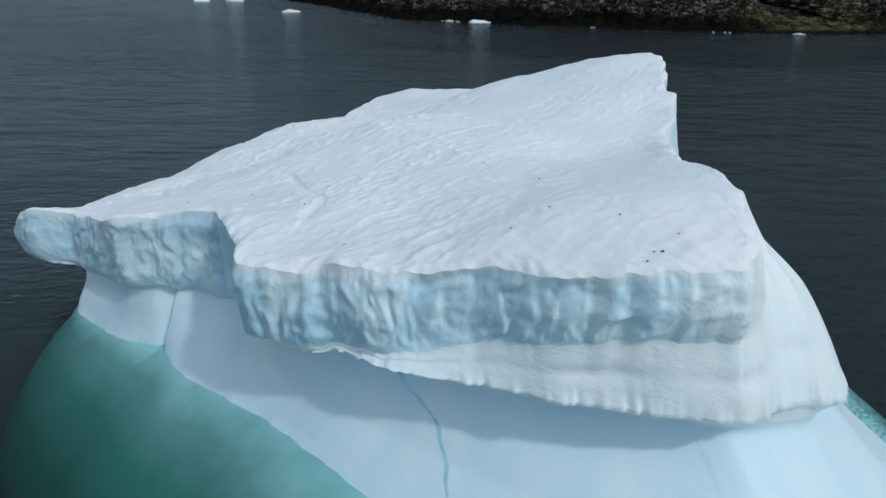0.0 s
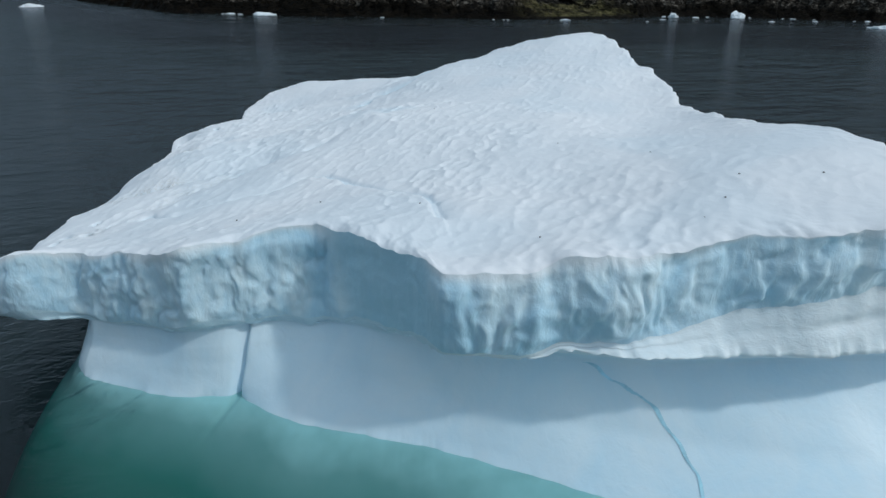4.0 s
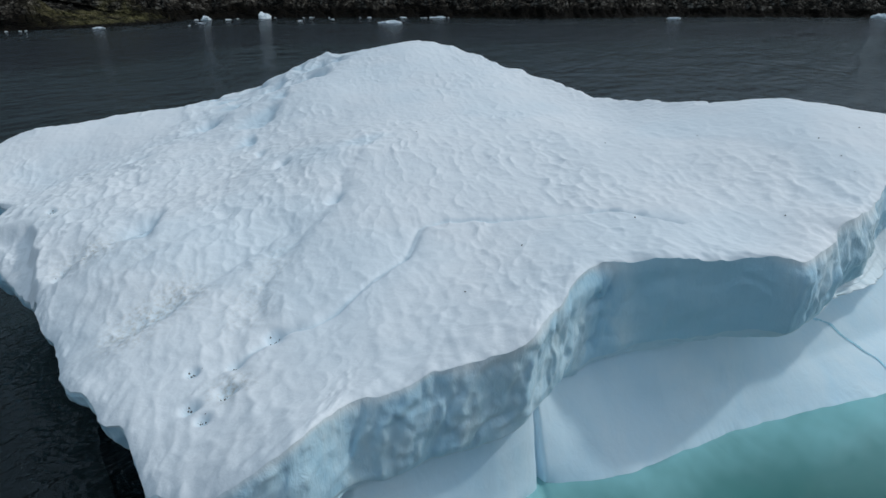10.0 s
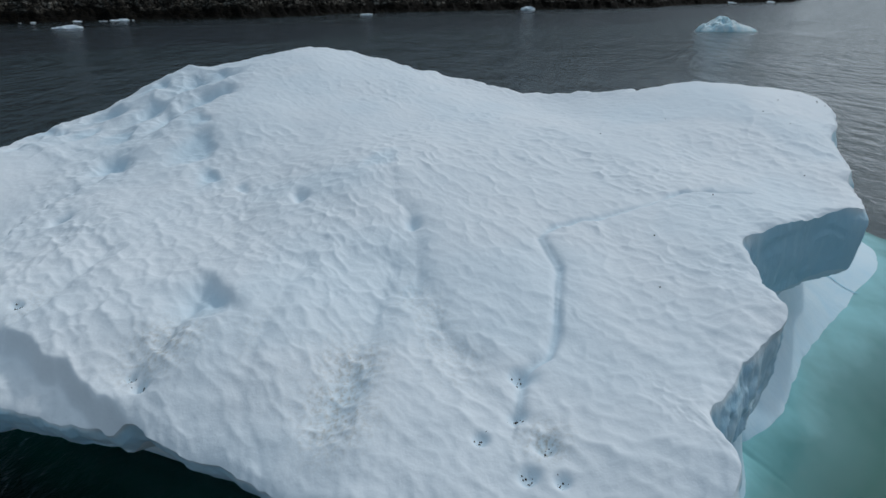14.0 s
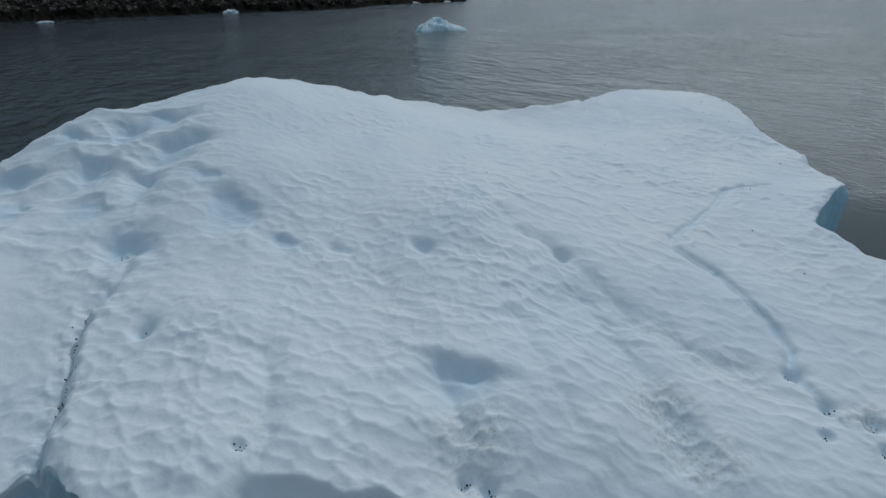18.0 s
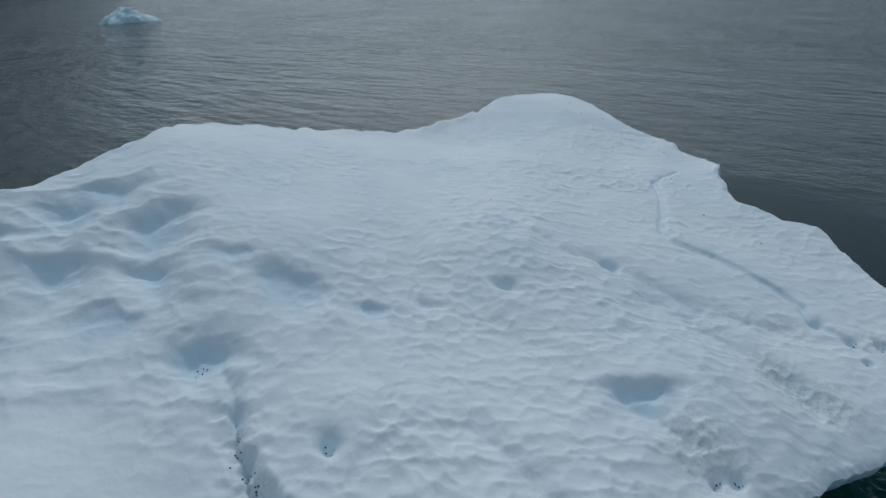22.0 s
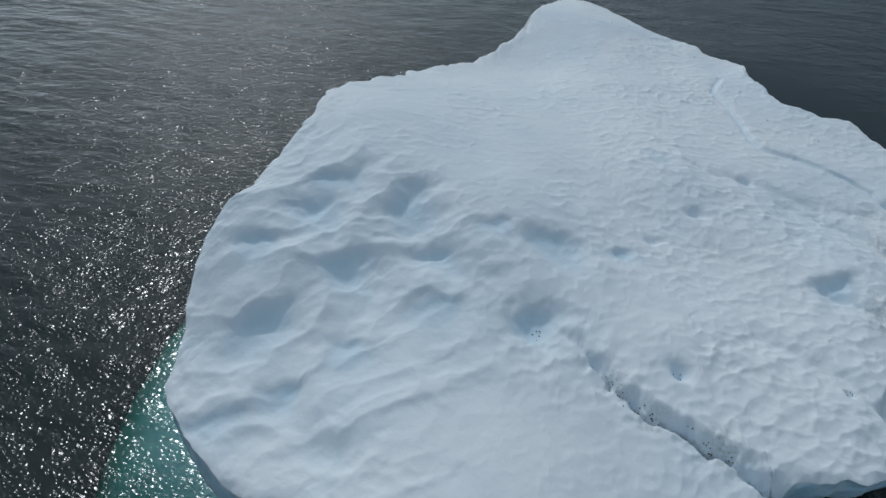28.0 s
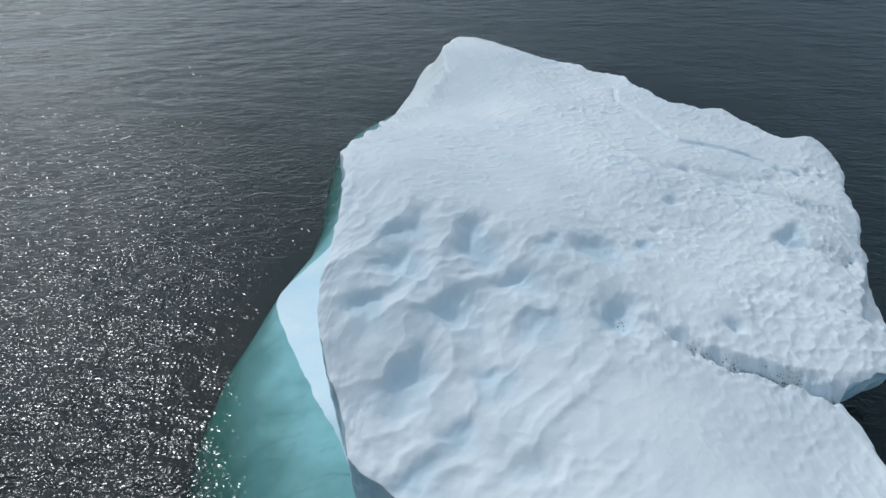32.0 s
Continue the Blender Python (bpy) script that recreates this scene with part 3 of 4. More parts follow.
EDGE = [(-15.6, 23.0, 0.42), (-11.0, 20.3, 0.30), (-7.5, 20.0, 0.14), (-5.0, 15.2, 0.20), (-2.0, 14.0, 0.18), (1.0, 13.0, 0.18), (3.5, 11.8, 0.20), (5.5, 11.3, 0.24), (10.2, 28.4, -0.40), (9.7, 26.2, -0.10), (10.7, 30.8, -0.15)]
FISSURE = [(-7.6, 43.7), (-6.0, 43.25), (-4.6, 42.95), (-3.5, 43.0), (-2.5, 42.5), (-1.0, 41.5), (-0.2, 41.25)]
SCARP = [(-9.5, 39.7), (-10.2, 39.1), (-10.5, 38.5), (-11.2, 37.2), (-11.8, 36.4), (-12.6, 35.3), (-13.1, 34.5)]
GROOVE = [(-4.1, 18.3), (-3.8, 20.3), (-4.8, 21.8), (-5.5, 23.6), (-6.0, 24.9), (-6.5, 25.3), (-8.1, 25.0), (-9.1, 25.1), (-10.4, 25.3), (-11.4, 25.7), (-11.9, 26.3), (-13.0, 26.5)]
# hollows: x, y, depth, size across, size along, turned by degrees
HOLLOWS = [(-3.85, 33.0, 0.26, 0.42, 0.26, 10), (-5.65, 29.3, 0.26, 0.42, 0.26, 20), (-2.6, 35.3, 0.16, 0.32, 0.24, 0), (-12.2, 30.2, 0.16, 1.0, 0.5, 165),
           (4.4, 48.1, 0.2, 0.8, 0.5, 0), (-4.1, 41.1, 0.24, 0.4, 0.3, 0), (-12.1, 26.3, 0.12, 0.4, 0.3, 30), (-8.6, 28.9, 0.10, 0.9, 0.4, 160), (-2.0, 30.6, 0.08, 0.8, 0.4, 150)]
# scoops of the melt basin, each with a steep wall on its sunward side: x, y, depth, half width, half length, turned by degrees
SCOOPS = [(8.7, 41.2, 0.58, 1.35, 0.85, 38), (5.9, 39.4, 0.62, 1.0, 0.85, 52), (6.4, 42.7, 0.58, 1.35, 0.70, 38), (3.9, 40.5, 0.52, 0.95, 0.75, 40), (0.75, 38.2, 0.42, 0.95, 0.75, 50),
          (0.4, 41.4, 0.52, 0.95, 0.55, 35), (8.2, 45.4, 0.44, 1.4, 0.55, 52), (6.5, 46.9, 0.36, 0.75, 0.50, 30), (9.4, 43.3, 0.36, 0.9, 0.60, 45), (8.5, 39.6, 0.30, 1.3, 0.45, 42),
          (5.0, 44.8, 0.26, 1.1, 0.55, 30), (2.6, 38.6, 0.22, 0.9, 0.50, 40), (-1.3, 37.1, 0.18, 0.7, 0.40, 30), (3.4, 42.6, 0.18, 1.0, 0.5, 35), (-9.6, 34.4, 0.46, 0.95, 0.50, 40), (7.4, 48.4, 0.2, 0.8, 0.5, 30)]
# furrows that drain the top, the bank towards the sun steep: depth, half width, then the line downhill
FURROWS = [(0.26, 0.55, [(-8.6, 34.5), (-10.2, 34.8), (-11.3, 35.1), (-12.6, 35.2)]), (0.25, 0.75, [(-6.4, 29.5), (-9.2, 29.9), (-11.3, 30.3), (-12.6, 30.6), (-14.2, 30.8)]),
           (0.20, 0.50, [(-5.8, 38.2), (-7.9, 38.7), (-9.4, 39.1), (-10.4, 39.4)]), (0.18, 0.65, [(-2.6, 30.4), (-4.7, 29.6), (-6.6, 29.1), (-9.3, 28.6), (-11.5, 27.6), (-13.4, 27.2)]),
           (0.06, 0.8, [(-0.8, 34.6), (-2.6, 34.2), (-5.4, 34.6), (-7.4, 35.3)]), (0.06, 0.7, [(-1.0, 38.4), (-3.4, 38.6), (-5.2, 39.6), (-7.6, 40.6)]), (0.11, 0.4, [(-7.4, 32.0), (-9.6, 32.2), (-12.0, 32.8)])]
# small dark-bottomed melt holes: x, y, depth, size
HOLES = [(-14.0, 26.0, 0.30, 0.22), (-14.7, 26.4, 0.30, 0.20), (-13.8, 27.3, 0.22, 0.17), (-13.2, 26.5, 0.18, 0.2), (-14.9, 25.8, 0.2, 0.15), (-12.0, 35.1, 0.28, 0.18),
         (-11.6, 35.5, 0.22, 0.15), (-4.1, 41.2, 0.25, 0.17), (-9.2, 39.6, 0.2, 0.15), (-12.0, 26.4, 0.15, 0.22)]


def top_height(x, y):
    """The large form of the berg's sloping top."""
    a, b = x / 15, (y - 30) / 18
    z = (5.952 - 0.735 * b - 0.629 * b**2 + 0.033 * b**3 + 3.272 * a + 0.134 * a * b - 1.48 * a * b**2 + 0.298 * a**2 - 1.303 * a**2 * b + 0.424 * a**3)
    for bx, by, bh in BUMPS:
        z = z + bh * np.exp(-((x - bx) ** 2 + (y - by) ** 2) / 12.96)
    for bx, by, bh in SWELLS:
        z = z + bh * np.exp(-((x - bx) ** 2 + (y - by) ** 2) / 9.0)
    for bx, by, bh in EDGE:
        z = z + bh * np.exp(-((x - bx) ** 2 + (y - by) ** 2) / 3.6)
    return z


def top_detail(x, y):
    """Relief of the top, its blue (melt and painted shade), and how dirty it is."""
    z, melt_and_shade = np.zeros_like(x), np.zeros_like(x)
    wx, wy = x + 0.20 * fbm(x * 0.9, y * 0.9, 3.1, 2), y + 0.20 * fbm(x * 0.9, y * 0.9, 8.4, 2)
    z += 0.12 * fbm(x * 0.28, y * 0.28, 5.0, 3)
    # the melt basin at the back: scoops between crooked crests
    basin = smoothstep(-0.5, 3.0, x) * smoothstep(36.5, 38.5, y - 0.25 * (8 - x)) * smoothstep(51.0, 47.5, y)
    bx, by = x + 0.40 * fbm(x * 0.6, y * 0.6, 31.0, 3), y + 0.40 * fbm(x * 0.6, y * 0.6, 37.0, 3)
    for hx, hy, dep, sa, sb, deg in SCOOPS:
        c, n = math.cos(radians(deg)), math.sin(radians(deg))
        u, v = (bx - hx) * c + (by - hy) * n, -(bx - hx) * n + (by - hy) * c + 0.25 * sb
        g = np.exp(-np.abs(u / sa) ** 2.2) * np.where(v < 0, np.exp(-((v / (0.62 * sb)) ** 2)), np.exp(-((v / (1.9 * sb)) ** 2)))
        z -= 0.92 * dep * g
        # blue painted into each scoop, imitating its bluish shade
        melt_and_shade = np.maximum(melt_and_shade, 0.42 * g)
    c2, s2 = math.cos(0.85), math.sin(0.85)
    pan = np.minimum(cells((bx * c2 + by * s2) * 0.50 + 0.2, (-bx * s2 + by * c2) * 0.95 + 0.4), 0.6)
    z += basin * 0.24 * (pan - 0.25) + basin * 0.10 * (0.5 - np.abs(fbm((bx * c2 + by * s2) * 0.35, (-bx * s2 + by * c2) * 0.8, 44.0, 3)))
    # a pale blue over the whole basin, shade put into the colour
    melt_and_shade = np.maximum(melt_and_shade, 0.12 * basin * smoothstep(46, 43, y))
    # furrows
    worn = np.zeros_like(x)
    for deep, half, line in FURROWS:
        d, side, along = line_distance(wx + 0.2 * fbm(x * 0.5, y * 0.5, 61.0, 2), wy + 0.25 * fbm(x * 0.5, y * 0.5, 67.0, 2), line)
        ends = smoothstep(0.0, 0.15, along) * smoothstep(1.0, 0.8, along)
        g = ends * np.where(side > 0, np.exp(-((d / (0.6 * half)) ** 1.6)), np.exp(-((d / (1.5 * half)) ** 1.6)))
        z -= deep * g
        worn = np.maximum(worn, g * smoothstep(0.35, 0.7, along) * min(1.0, deep / 0.2))
    # sun cups of three sizes, deeper on the low side and beside the fissure
    rough = 0.58 + 0.42 * smoothstep(3.5, -3.0, x) + 0.15 * smoothstep(35, 41, y)
    rough = rough * (1 - 0.35 * np.clip(basin, 0, 1) * smoothstep(42.5, 40.0, y)) * (1 - 0.35 * smoothstep(42.6, 43.8, y + 0.12 * x))
    rough = rough * (1 - 0.30 * smoothstep(32.5, 27.5, y) * smoothstep(-1.0, -5.0, x))
    patchy = np.clip(0.80 + 0.55 * fbm(x * 0.33, y * 0.33, 21.0, 3), 0.30, 1.25)
    px, py = x + 0.13 * fbm(x * 1.3, y * 1.3, 51.0, 2), y + 0.13 * fbm(x * 1.3, y * 1.3, 57.0, 2)
    c1, s1 = math.cos(0.75), math.sin(0.75)
    u1, v1 = px * c1 + py * s1, -px * s1 + py * c1
    cup = np.minimum(cells(u1 * 1.15, v1 * 1.4), 0.7)
    mid = np.minimum(cells(u1 * 2.0 + 7, v1 * 2.5), 0.7)
    small = np.minimum(cells(u1 * 3.4 + 3, v1 * 4.2), 0.7)
    z += rough * patchy * (0.095 * cup + 0.098 * mid - 0.055) + (0.35 + 0.65 * rough) * 0.024 * small
    for hx, hy, dep, sa, sb, deg in HOLLOWS:
        c, s = math.cos(radians(deg)), math.sin(radians(deg))
        u, v = (wx - hx) * c + (wy - hy) * s, -(wx - hx) * s + (wy - hy) * c
        g = np.exp(-((u / sa) ** 2 + (v / sb) ** 2) ** 1.3)
        z -= dep * g
        # hollows tinted blue in imitation of their shade
        melt_and_shade = np.maximum(melt_and_shade, 0.22 * g)
    for hx, hy, dep, size in HOLES:
        g = np.exp(-(((x - hx) ** 2 + (y - hy) ** 2) / size**2) ** 1.5)
        z -= 0.7 * dep * g
        melt_and_shade = np.maximum(melt_and_shade, 0.35 * g)
    # the fissure: the block behind it has sunk, and its wall shows
    d, side, along = line_distance(wx, wy, FISSURE)
    fade = smoothstep(1.0, 0.70, along)
    ragged = 1 + 0.8 * fbm(x * 1.9, y * 1.9, 6.0, 3)
    z -= (0.05 + 0.16 * fade) * np.exp(-((d / 0.13) ** 2)) * np.clip(ragged, 0.2, 2.0)
    z += fade * np.where(side > 0, -0.16 * np.exp(-d / 1.3), 0.26 * smoothstep(0.0, 0.42, d) * np.exp(-d / 2.0))
    z += 0.09 * fade * np.exp(-((d / 0.4) ** 2)) * fbm(x * 3.6, y * 3.6, 91.0, 3)
    melt_and_shade = np.maximum(melt_and_shade, 0.20 * np.exp(-((d / 0.25) ** 2)) * fade)
    # the healed crack: a narrow gutter with a low bank
    d, side, along = line_distance(x + 0.5 * (wx - x), y + 0.5 * (wy - y), GROOVE)
    keen = 0.55 + 0.45 * np.clip(fbm(x * 0.7, y * 0.7, 71.0, 2) + 0.4, 0, 1)
    z -= keen * 0.17 * np.exp(-((d / 0.13) ** 2)) + 0.10 * np.exp(-d / 0.7) * (side < 0) * smoothstep(0, 0.12, d)
    melt_and_shade = np.maximum(melt_and_shade, keen * 0.34 * np.exp(-((d / 0.13) ** 2)))
    melt_and_shade = np.maximum(melt_and_shade, 0.12 * smoothstep(0.0, 0.8, fbm(x * 0.22, y * 0.22, 11.0, 3)))
    d, side, along = line_distance(wx, wy, SCARP)
    z -= 0.55 * smoothstep(0.0, 0.40, d) * (side < 0) * smoothstep(0.0, 0.12, along) * smoothstep(1.0, 0.80, along) * smoothstep(2.2, 1.4, d)
    dirt = 0.45 * worn
    for dx, dy, s in ((-12.5, 30.4, 0.8), (-10.9, 34.9, 0.9), (-11.6, 30.2, 0.8), (-13.2, 30.3, 0.8), (-3.6, 43.0, 0.4), (-13.9, 26.0, 0.5), (-5.6, 43.0, 0.5), (-2.4, 42.4, 0.4)):
        dirt = np.maximum(dirt, np.exp(-((x - dx) ** 2 + (y - dy) ** 2) / s**2))
    z += dirt * 0.13 * (np.minimum(cells(wx * 3.0, wy * 3.0), 0.6) - 0.25)
    return z, melt_and_shade, dirt


iceberg = tagged(new("iceberg"), "pale blue and white iceberg with a sloping snowy top afloat", "iceberg")
COLS, RINGS = 1900, 330
rim = catmull(RIM_FRONT + RIM_BACK, COLS)
arc = np.arange(COLS) * (np.linalg.norm(np.roll(rim, -1, 0) - rim, axis=1).mean())
out_dir = (rim - MID) / np.linalg.norm(rim - MID, axis=1)[:, None]
ang = np.degrees(np.arctan2(out_dir[:, 1], out_dir[:, 0]))
plain_r = np.linalg.norm(rim - MID, axis=1)
jag = 0.10 * fbm(rim[:, 0] * 0.8, rim[:, 1] * 0.8, 1.0, 4, 0.55)
jag += 0.11 * vnoise(arc * 0.55, 3.0) * smoothstep(-112, -100, ang) * smoothstep(35, 20, ang) + 0.07 * vnoise(arc * 1.4, 8.0)
jag += 0.13 * fbm(arc * 0.9, 31.0, 0.0, 3, 0.6) * smoothstep(-88, -78, ang) * smoothstep(60, 40, ang)
rim = rim + out_dir * jag[:, None]
rim_r = np.linalg.norm(rim - MID, axis=1)

s = 1 - (1 - np.linspace(0.0, 1, RINGS)) ** 1.25
tx = MID[0] + s[:, None] * (rim[:, 0] - MID[0])
ty = MID[1] + s[:, None] * (rim[:, 1] - MID[1])
det, melt_and_shade, dirt = top_detail(tx, ty)
edge = (1 - s)[:, None] * rim_r[None, :]
tz = top_height(tx, ty) + det - 0.10 * np.exp(-edge / 0.16) + 0.09 * fbm(arc[None, :] * 0.8, edge * 0.7, 18.0, 4, 0.6) * np.exp(-edge / 0.7)
cap = part_mesh("snow_top", grid_mesh("snow_top", np.stack([tx, ty, tz], -1), True, True, {"melt_and_shade": melt_and_shade, "dirt": dirt}), SNOW, iceberg, "weathered white snow ice with cups and blue melt grooves")
rim_z = tz[-1]

# the sides: at each bearing the cliff's foot, the ledge, the undercut and the ramp down to the sea
# bearing, cliff drop, cliff offset, ledge height, ledge offset, undercut height, ramp height, flutes
SIDES = np.array([
    (-180, 0.8, -0.45, 1.3, -1.1, 0.8, 0.2, 0.3),
    (-165, 1.1, -0.35, 1.4, -0.6, 1.0, 0.3, 0.5),
    (-155, 1.75, 0.1, 1.9, -0.15, 1.6, 0.8, 0.9),
    (-150, 2.1, 0.1, 1.8, -0.2, 1.6, 0.9, 1.0),
    (-143, 2.35, -0.1, 2.0, -0.3, 1.8, 1.0, 1.0),
    (-136, 2.35, -0.2, 2.2, -0.4, 2.1, 1.1, 1.0),
    (-131, 2.65, -0.1, 2.15, -0.3, 2.05, 1.2, 1.0),
    (-127, 2.9, 0.0, 2.0, -0.2, 1.9, 1.2, 1.0),
    (-124, 2.9, -0.15, 2.2, -0.3, 2.05, 1.2, 0.5),
    (-120, 2.65, -0.25, 2.5, -0.4, 2.3, 1.2, 0.1),
    (-112, 2.2, -0.25, 3.05, -0.4, 2.6, 1.2, 0.1),
    (-109, 2.05, 0.05, 3.2, -0.1, 2.6, 1.1, 0.8),
    (-98, 2.1, 0.2, 3.6, 0.15, 2.5, 1.05, 1.0),
    (-95, 2.0, 0.3, 3.65, 0.35, 2.45, 1.0, 1.0),
    (-88, 1.75, 0.3, 3.62, 0.55, 2.4, 1.0, 1.0),
    (-82, 1.45, 0.25, 3.8, 0.5, 2.6, 1.05, 1.0),
    (-77, 1.38, 0.2, 3.88, 0.4, 2.8, 1.1, 0.8),
    (-72, 1.45, 0.3, 3.95, 0.6, 3.0, 1.2, 0.45),
    (-66, 1.6, 0.9, 3.55, 2.2, 2.8, 1.3, 0.2),
    (-63, 1.9, 2.0, 3.45, 3.8, 2.7, 1.3, 0.1),
    (-61, 2.1, 2.8, 3.3, 4.8, 2.6, 1.3, 0.1),
    (-55, 2.5, 3.4, 3.1, 5.9, 2.5, 1.3, 0.1),
    (-47, 2.9, 2.6, 3.0, 4.6, 2.4, 1.2, 0.1),
    (-35, 3.4, 1.2, 2.8, 2.4, 2.2, 1.1, 0.1),
    (-10, 4.0, 0.2, 2.5, 0.6, 1.4, 0.7, 0.3),
    (25, 4.5, 0.2, 2.2, 0.5, 0.9, 0.4, 0.3),
    (45, 3.9, 0.0, 1.6, 0.1, 0.8, 0.3, 0.3),
    (62, 2.6, -0.2, 1.8, -0.6, 1.2, 0.5, 0.3),
    (72, 2.2, -0.2, 1.6, -0.8, 1.0, 0.4, 0.4),
    (95, 1.5, -0.2, 1.3, -1.0, 0.8, 0.3, 0.4),
    (118, 1.3, -0.2, 1.1, -1.0, 0.7, 0.2, 0.4),
    (140, 0.9, -0.3, 1.2, -1.1, 0.7, 0.2, 0.4),
    (160, 0.75, -0.45, 1.3, -1.2, 0.8, 0.2, 0.3),
], float)


def side(k):
    v = np.interp(ang, SIDES[:, 0], SIDES[:, k], period=360)
    even = v
    for _ in range(60):
        even = (np.roll(even, 2) + 2 * even + np.roll(even, -2)) / 4
    blend = smoothstep(-84, -76, ang) * smoothstep(0, -20, ang)
    return v + (even - v) * blend


shelf_side = smoothstep(-103, -97, ang) * smoothstep(-62, -68, ang)
water_r = radius(WATERLINE, ang)
foot_r = radius(FOOTLINE, ang)
drop, ledge_z, under_z = side(1) + 0.13 * shelf_side, side(3), side(5)
band_z = rim_z - drop
ledge_z = np.minimum(ledge_z, band_z - 0.15)
under_z = np.minimum(under_z, ledge_z - 0.1)
under_r = np.minimum(radius(UNDERLINE, ang), plain_r + side(4) - 0.1)
cr = [rim_r, rim_r + 0.45 * side(2) + 0.06, 0.5 * (rim_r + plain_r) + side(2) - 0.25 * shelf_side, plain_r + side(4), under_r, under_r + 0.42 * (water_r - under_r), water_r]
cz = [rim_z, rim_z - 0.5 * drop, band_z, ledge_z, under_z, side(6), np.zeros(COLS)]


def strip(levels, counts):
    """Rows between profile levels."""
    rr, zz = [], []
    for a, n in zip(levels, counts):
        u = np.linspace(0, 1, n, endpoint=False)[:, None]
        rr.append(cr[a] + (cr[a + 1] - cr[a]) * u)
        zz.append(cz[a] + (cz[a + 1] - cz[a]) * u)
    rr.append(cr[levels[-1] + 1][None, :])
    zz.append(cz[levels[-1] + 1][None, :])
    return np.concatenate(rr), np.concatenate(zz)


def place(rr, zz):
    return np.stack([MID[0] + rr * out_dir[:, 0], MID[1] + rr * out_dir[:, 1], zz], -1)


full_r, full_z = strip([0, 1, 2, 3, 4, 5], [16, 16, 16, 10, 22, 24])
# soften the profile's corners, but for the rim and the ledge's lip
for _ in range(3):
    for arr in (full_r, full_z):
        sm = arr.copy()
        sm[1:-1] = (arr[:-2] + 2 * arr[1:-1] + arr[2:]) / 4
        keep = np.ones(len(arr), bool)
        keep[46:51] = False
        arr[keep] = sm[keep]
rowf = np.arange(len(full_r))
bearing = ang[None, :] - 1.1 * (rim_z[None, :] - full_z)
flute = np.interp(bearing, SIDES[:, 0], SIDES[:, 7], period=360)
in_band = np.clip(np.minimum(rowf / 5, (32 - rowf) / 4), 0, 1)[:, None]
arc2 = np.broadcast_to(arc, full_r.shape)
wa, wz = arc2 + 0.40 * fbm(arc2 * 0.9, full_z * 0.9, 14.0, 3), full_z + 0.3 * fbm(arc2 * 1.3, full_z * 1.3, 15.0, 2)
fl = 0.10 * fbm(arc2 * 0.9, full_z * 0.35, 4.0, 3) + 0.11 * (np.minimum(cells(wa * 2.3 + 0.5 * wz, wz * 0.85), 0.7) - 0.2) + 0.09 * np.minimum(cells(wa * 4.4 + 0.8 * wz, wz * 1.9), 0.7) + 0.07 * fbm(wa * 3.0 + 1.2 * wz, wz * 1.6, 22.0, 3) + 0.03 * (1 - np.abs(fbm(wa * 2.2 + 2.0 * wz, wz * 2.6, 27.0, 3)))
fl += 0.26 * smoothstep(-133, -129, bearing) * smoothstep(-121.5, -124.5, bearing) * (0.35 - np.minimum(cells(wa * 1.7, wz * 1.7), 0.7))
lump = 0.10 * fbm(arc2 * 0.5, full_z * 0.8, 7.0, 4)
calm_face = smoothstep(0.5, 0.1, flute) * smoothstep(-128, -122, bearing) * smoothstep(-104, -110, bearing)
full_r = full_r + in_band * (flute * fl + 0.6 * lump + calm_face * (0.05 * fbm(wa * 0.7 + 0.9 * wz, wz * 1.3, 81.0, 2) + 0.10 * np.maximum(0, fbm(wa * 1.3, wz * 1.3, 85.0, 3) - 0.25)))
in_ledge = np.exp(-((rowf - 48) / 3.0) ** 2)[:, None]
full_r = full_r + in_ledge * (0.05 * fbm(arc2 * 3.0, full_z * 0.5, 2.0, 3) + 0.05 * fbm(arc2 * 7.0, full_z * 0.5, 6.0, 2) + 0.06 * fbm(arc2 * 0.8, full_z * 0.5, 12.0, 2))
shoulder = smoothstep(-74, -64, ang) * smoothstep(-25, -45, ang)
full_r = full_r + shoulder * (0.45 * np.sin(np.pi * np.clip((rowf - 20) / 30, 0, 1)))[:, None]
full_r = full_r - 0.06 * np.exp(-((rowf - 40) / 1.6) ** 2)[:, None] * shelf_side * (1 + fbm(arc2 * 0.7, full_z * 0.3, 19.0, 2))
full_r[60:] += 0.10 * fbm(arc2[60:] * 0.25, full_z[60:] * 0.6, 9.0, 3) * np.clip((rowf[60:] - 60) / 10, 0, 1)[:, None]
full_r[-10:] += (0.05 * fbm(arc2[-10:] * 0.8, 0.0, 41.0, 3) + 0.02 * fbm(arc2[-10:] * 4.0, 0.0, 43.0, 2)) * np.linspace(0, 1, 10)[:, None] ** 2
split = np.abs(((ang + 134.3 + 180) % 360) - 180) * 14.2 * math.pi / 180
open_up = np.clip((rowf - 44) / 8, 0, 1)[:, None]
full_r = full_r - open_up * (0.30 * np.exp(-((split / 0.10) ** 2)) + 0.16 * np.exp(-split / 0.5))
solid = place(full_r, full_z)
solid[0] = np.stack([rim[:, 0], rim[:, 1], rim_z], -1)
part_mesh("ice_cliff", grid_mesh("ice_cliff", solid[:33], True, True, {"frost": np.maximum(smoothstep(-79, -69, ang) * smoothstep(-20, -40, ang), np.exp(-((rowf[:33, None] / (2.5 + 2.0 * vnoise(arc[None, :] * 1.1, 0.0, 2.0))) ** 2))), "glaze": 0.85 * (smoothstep(0.6, 0.15, flute) * smoothstep(-128, -122, bearing) * smoothstep(-104, -110, bearing))[:33]}), CLIFF, iceberg, "fluted blue glacier ice cliff")
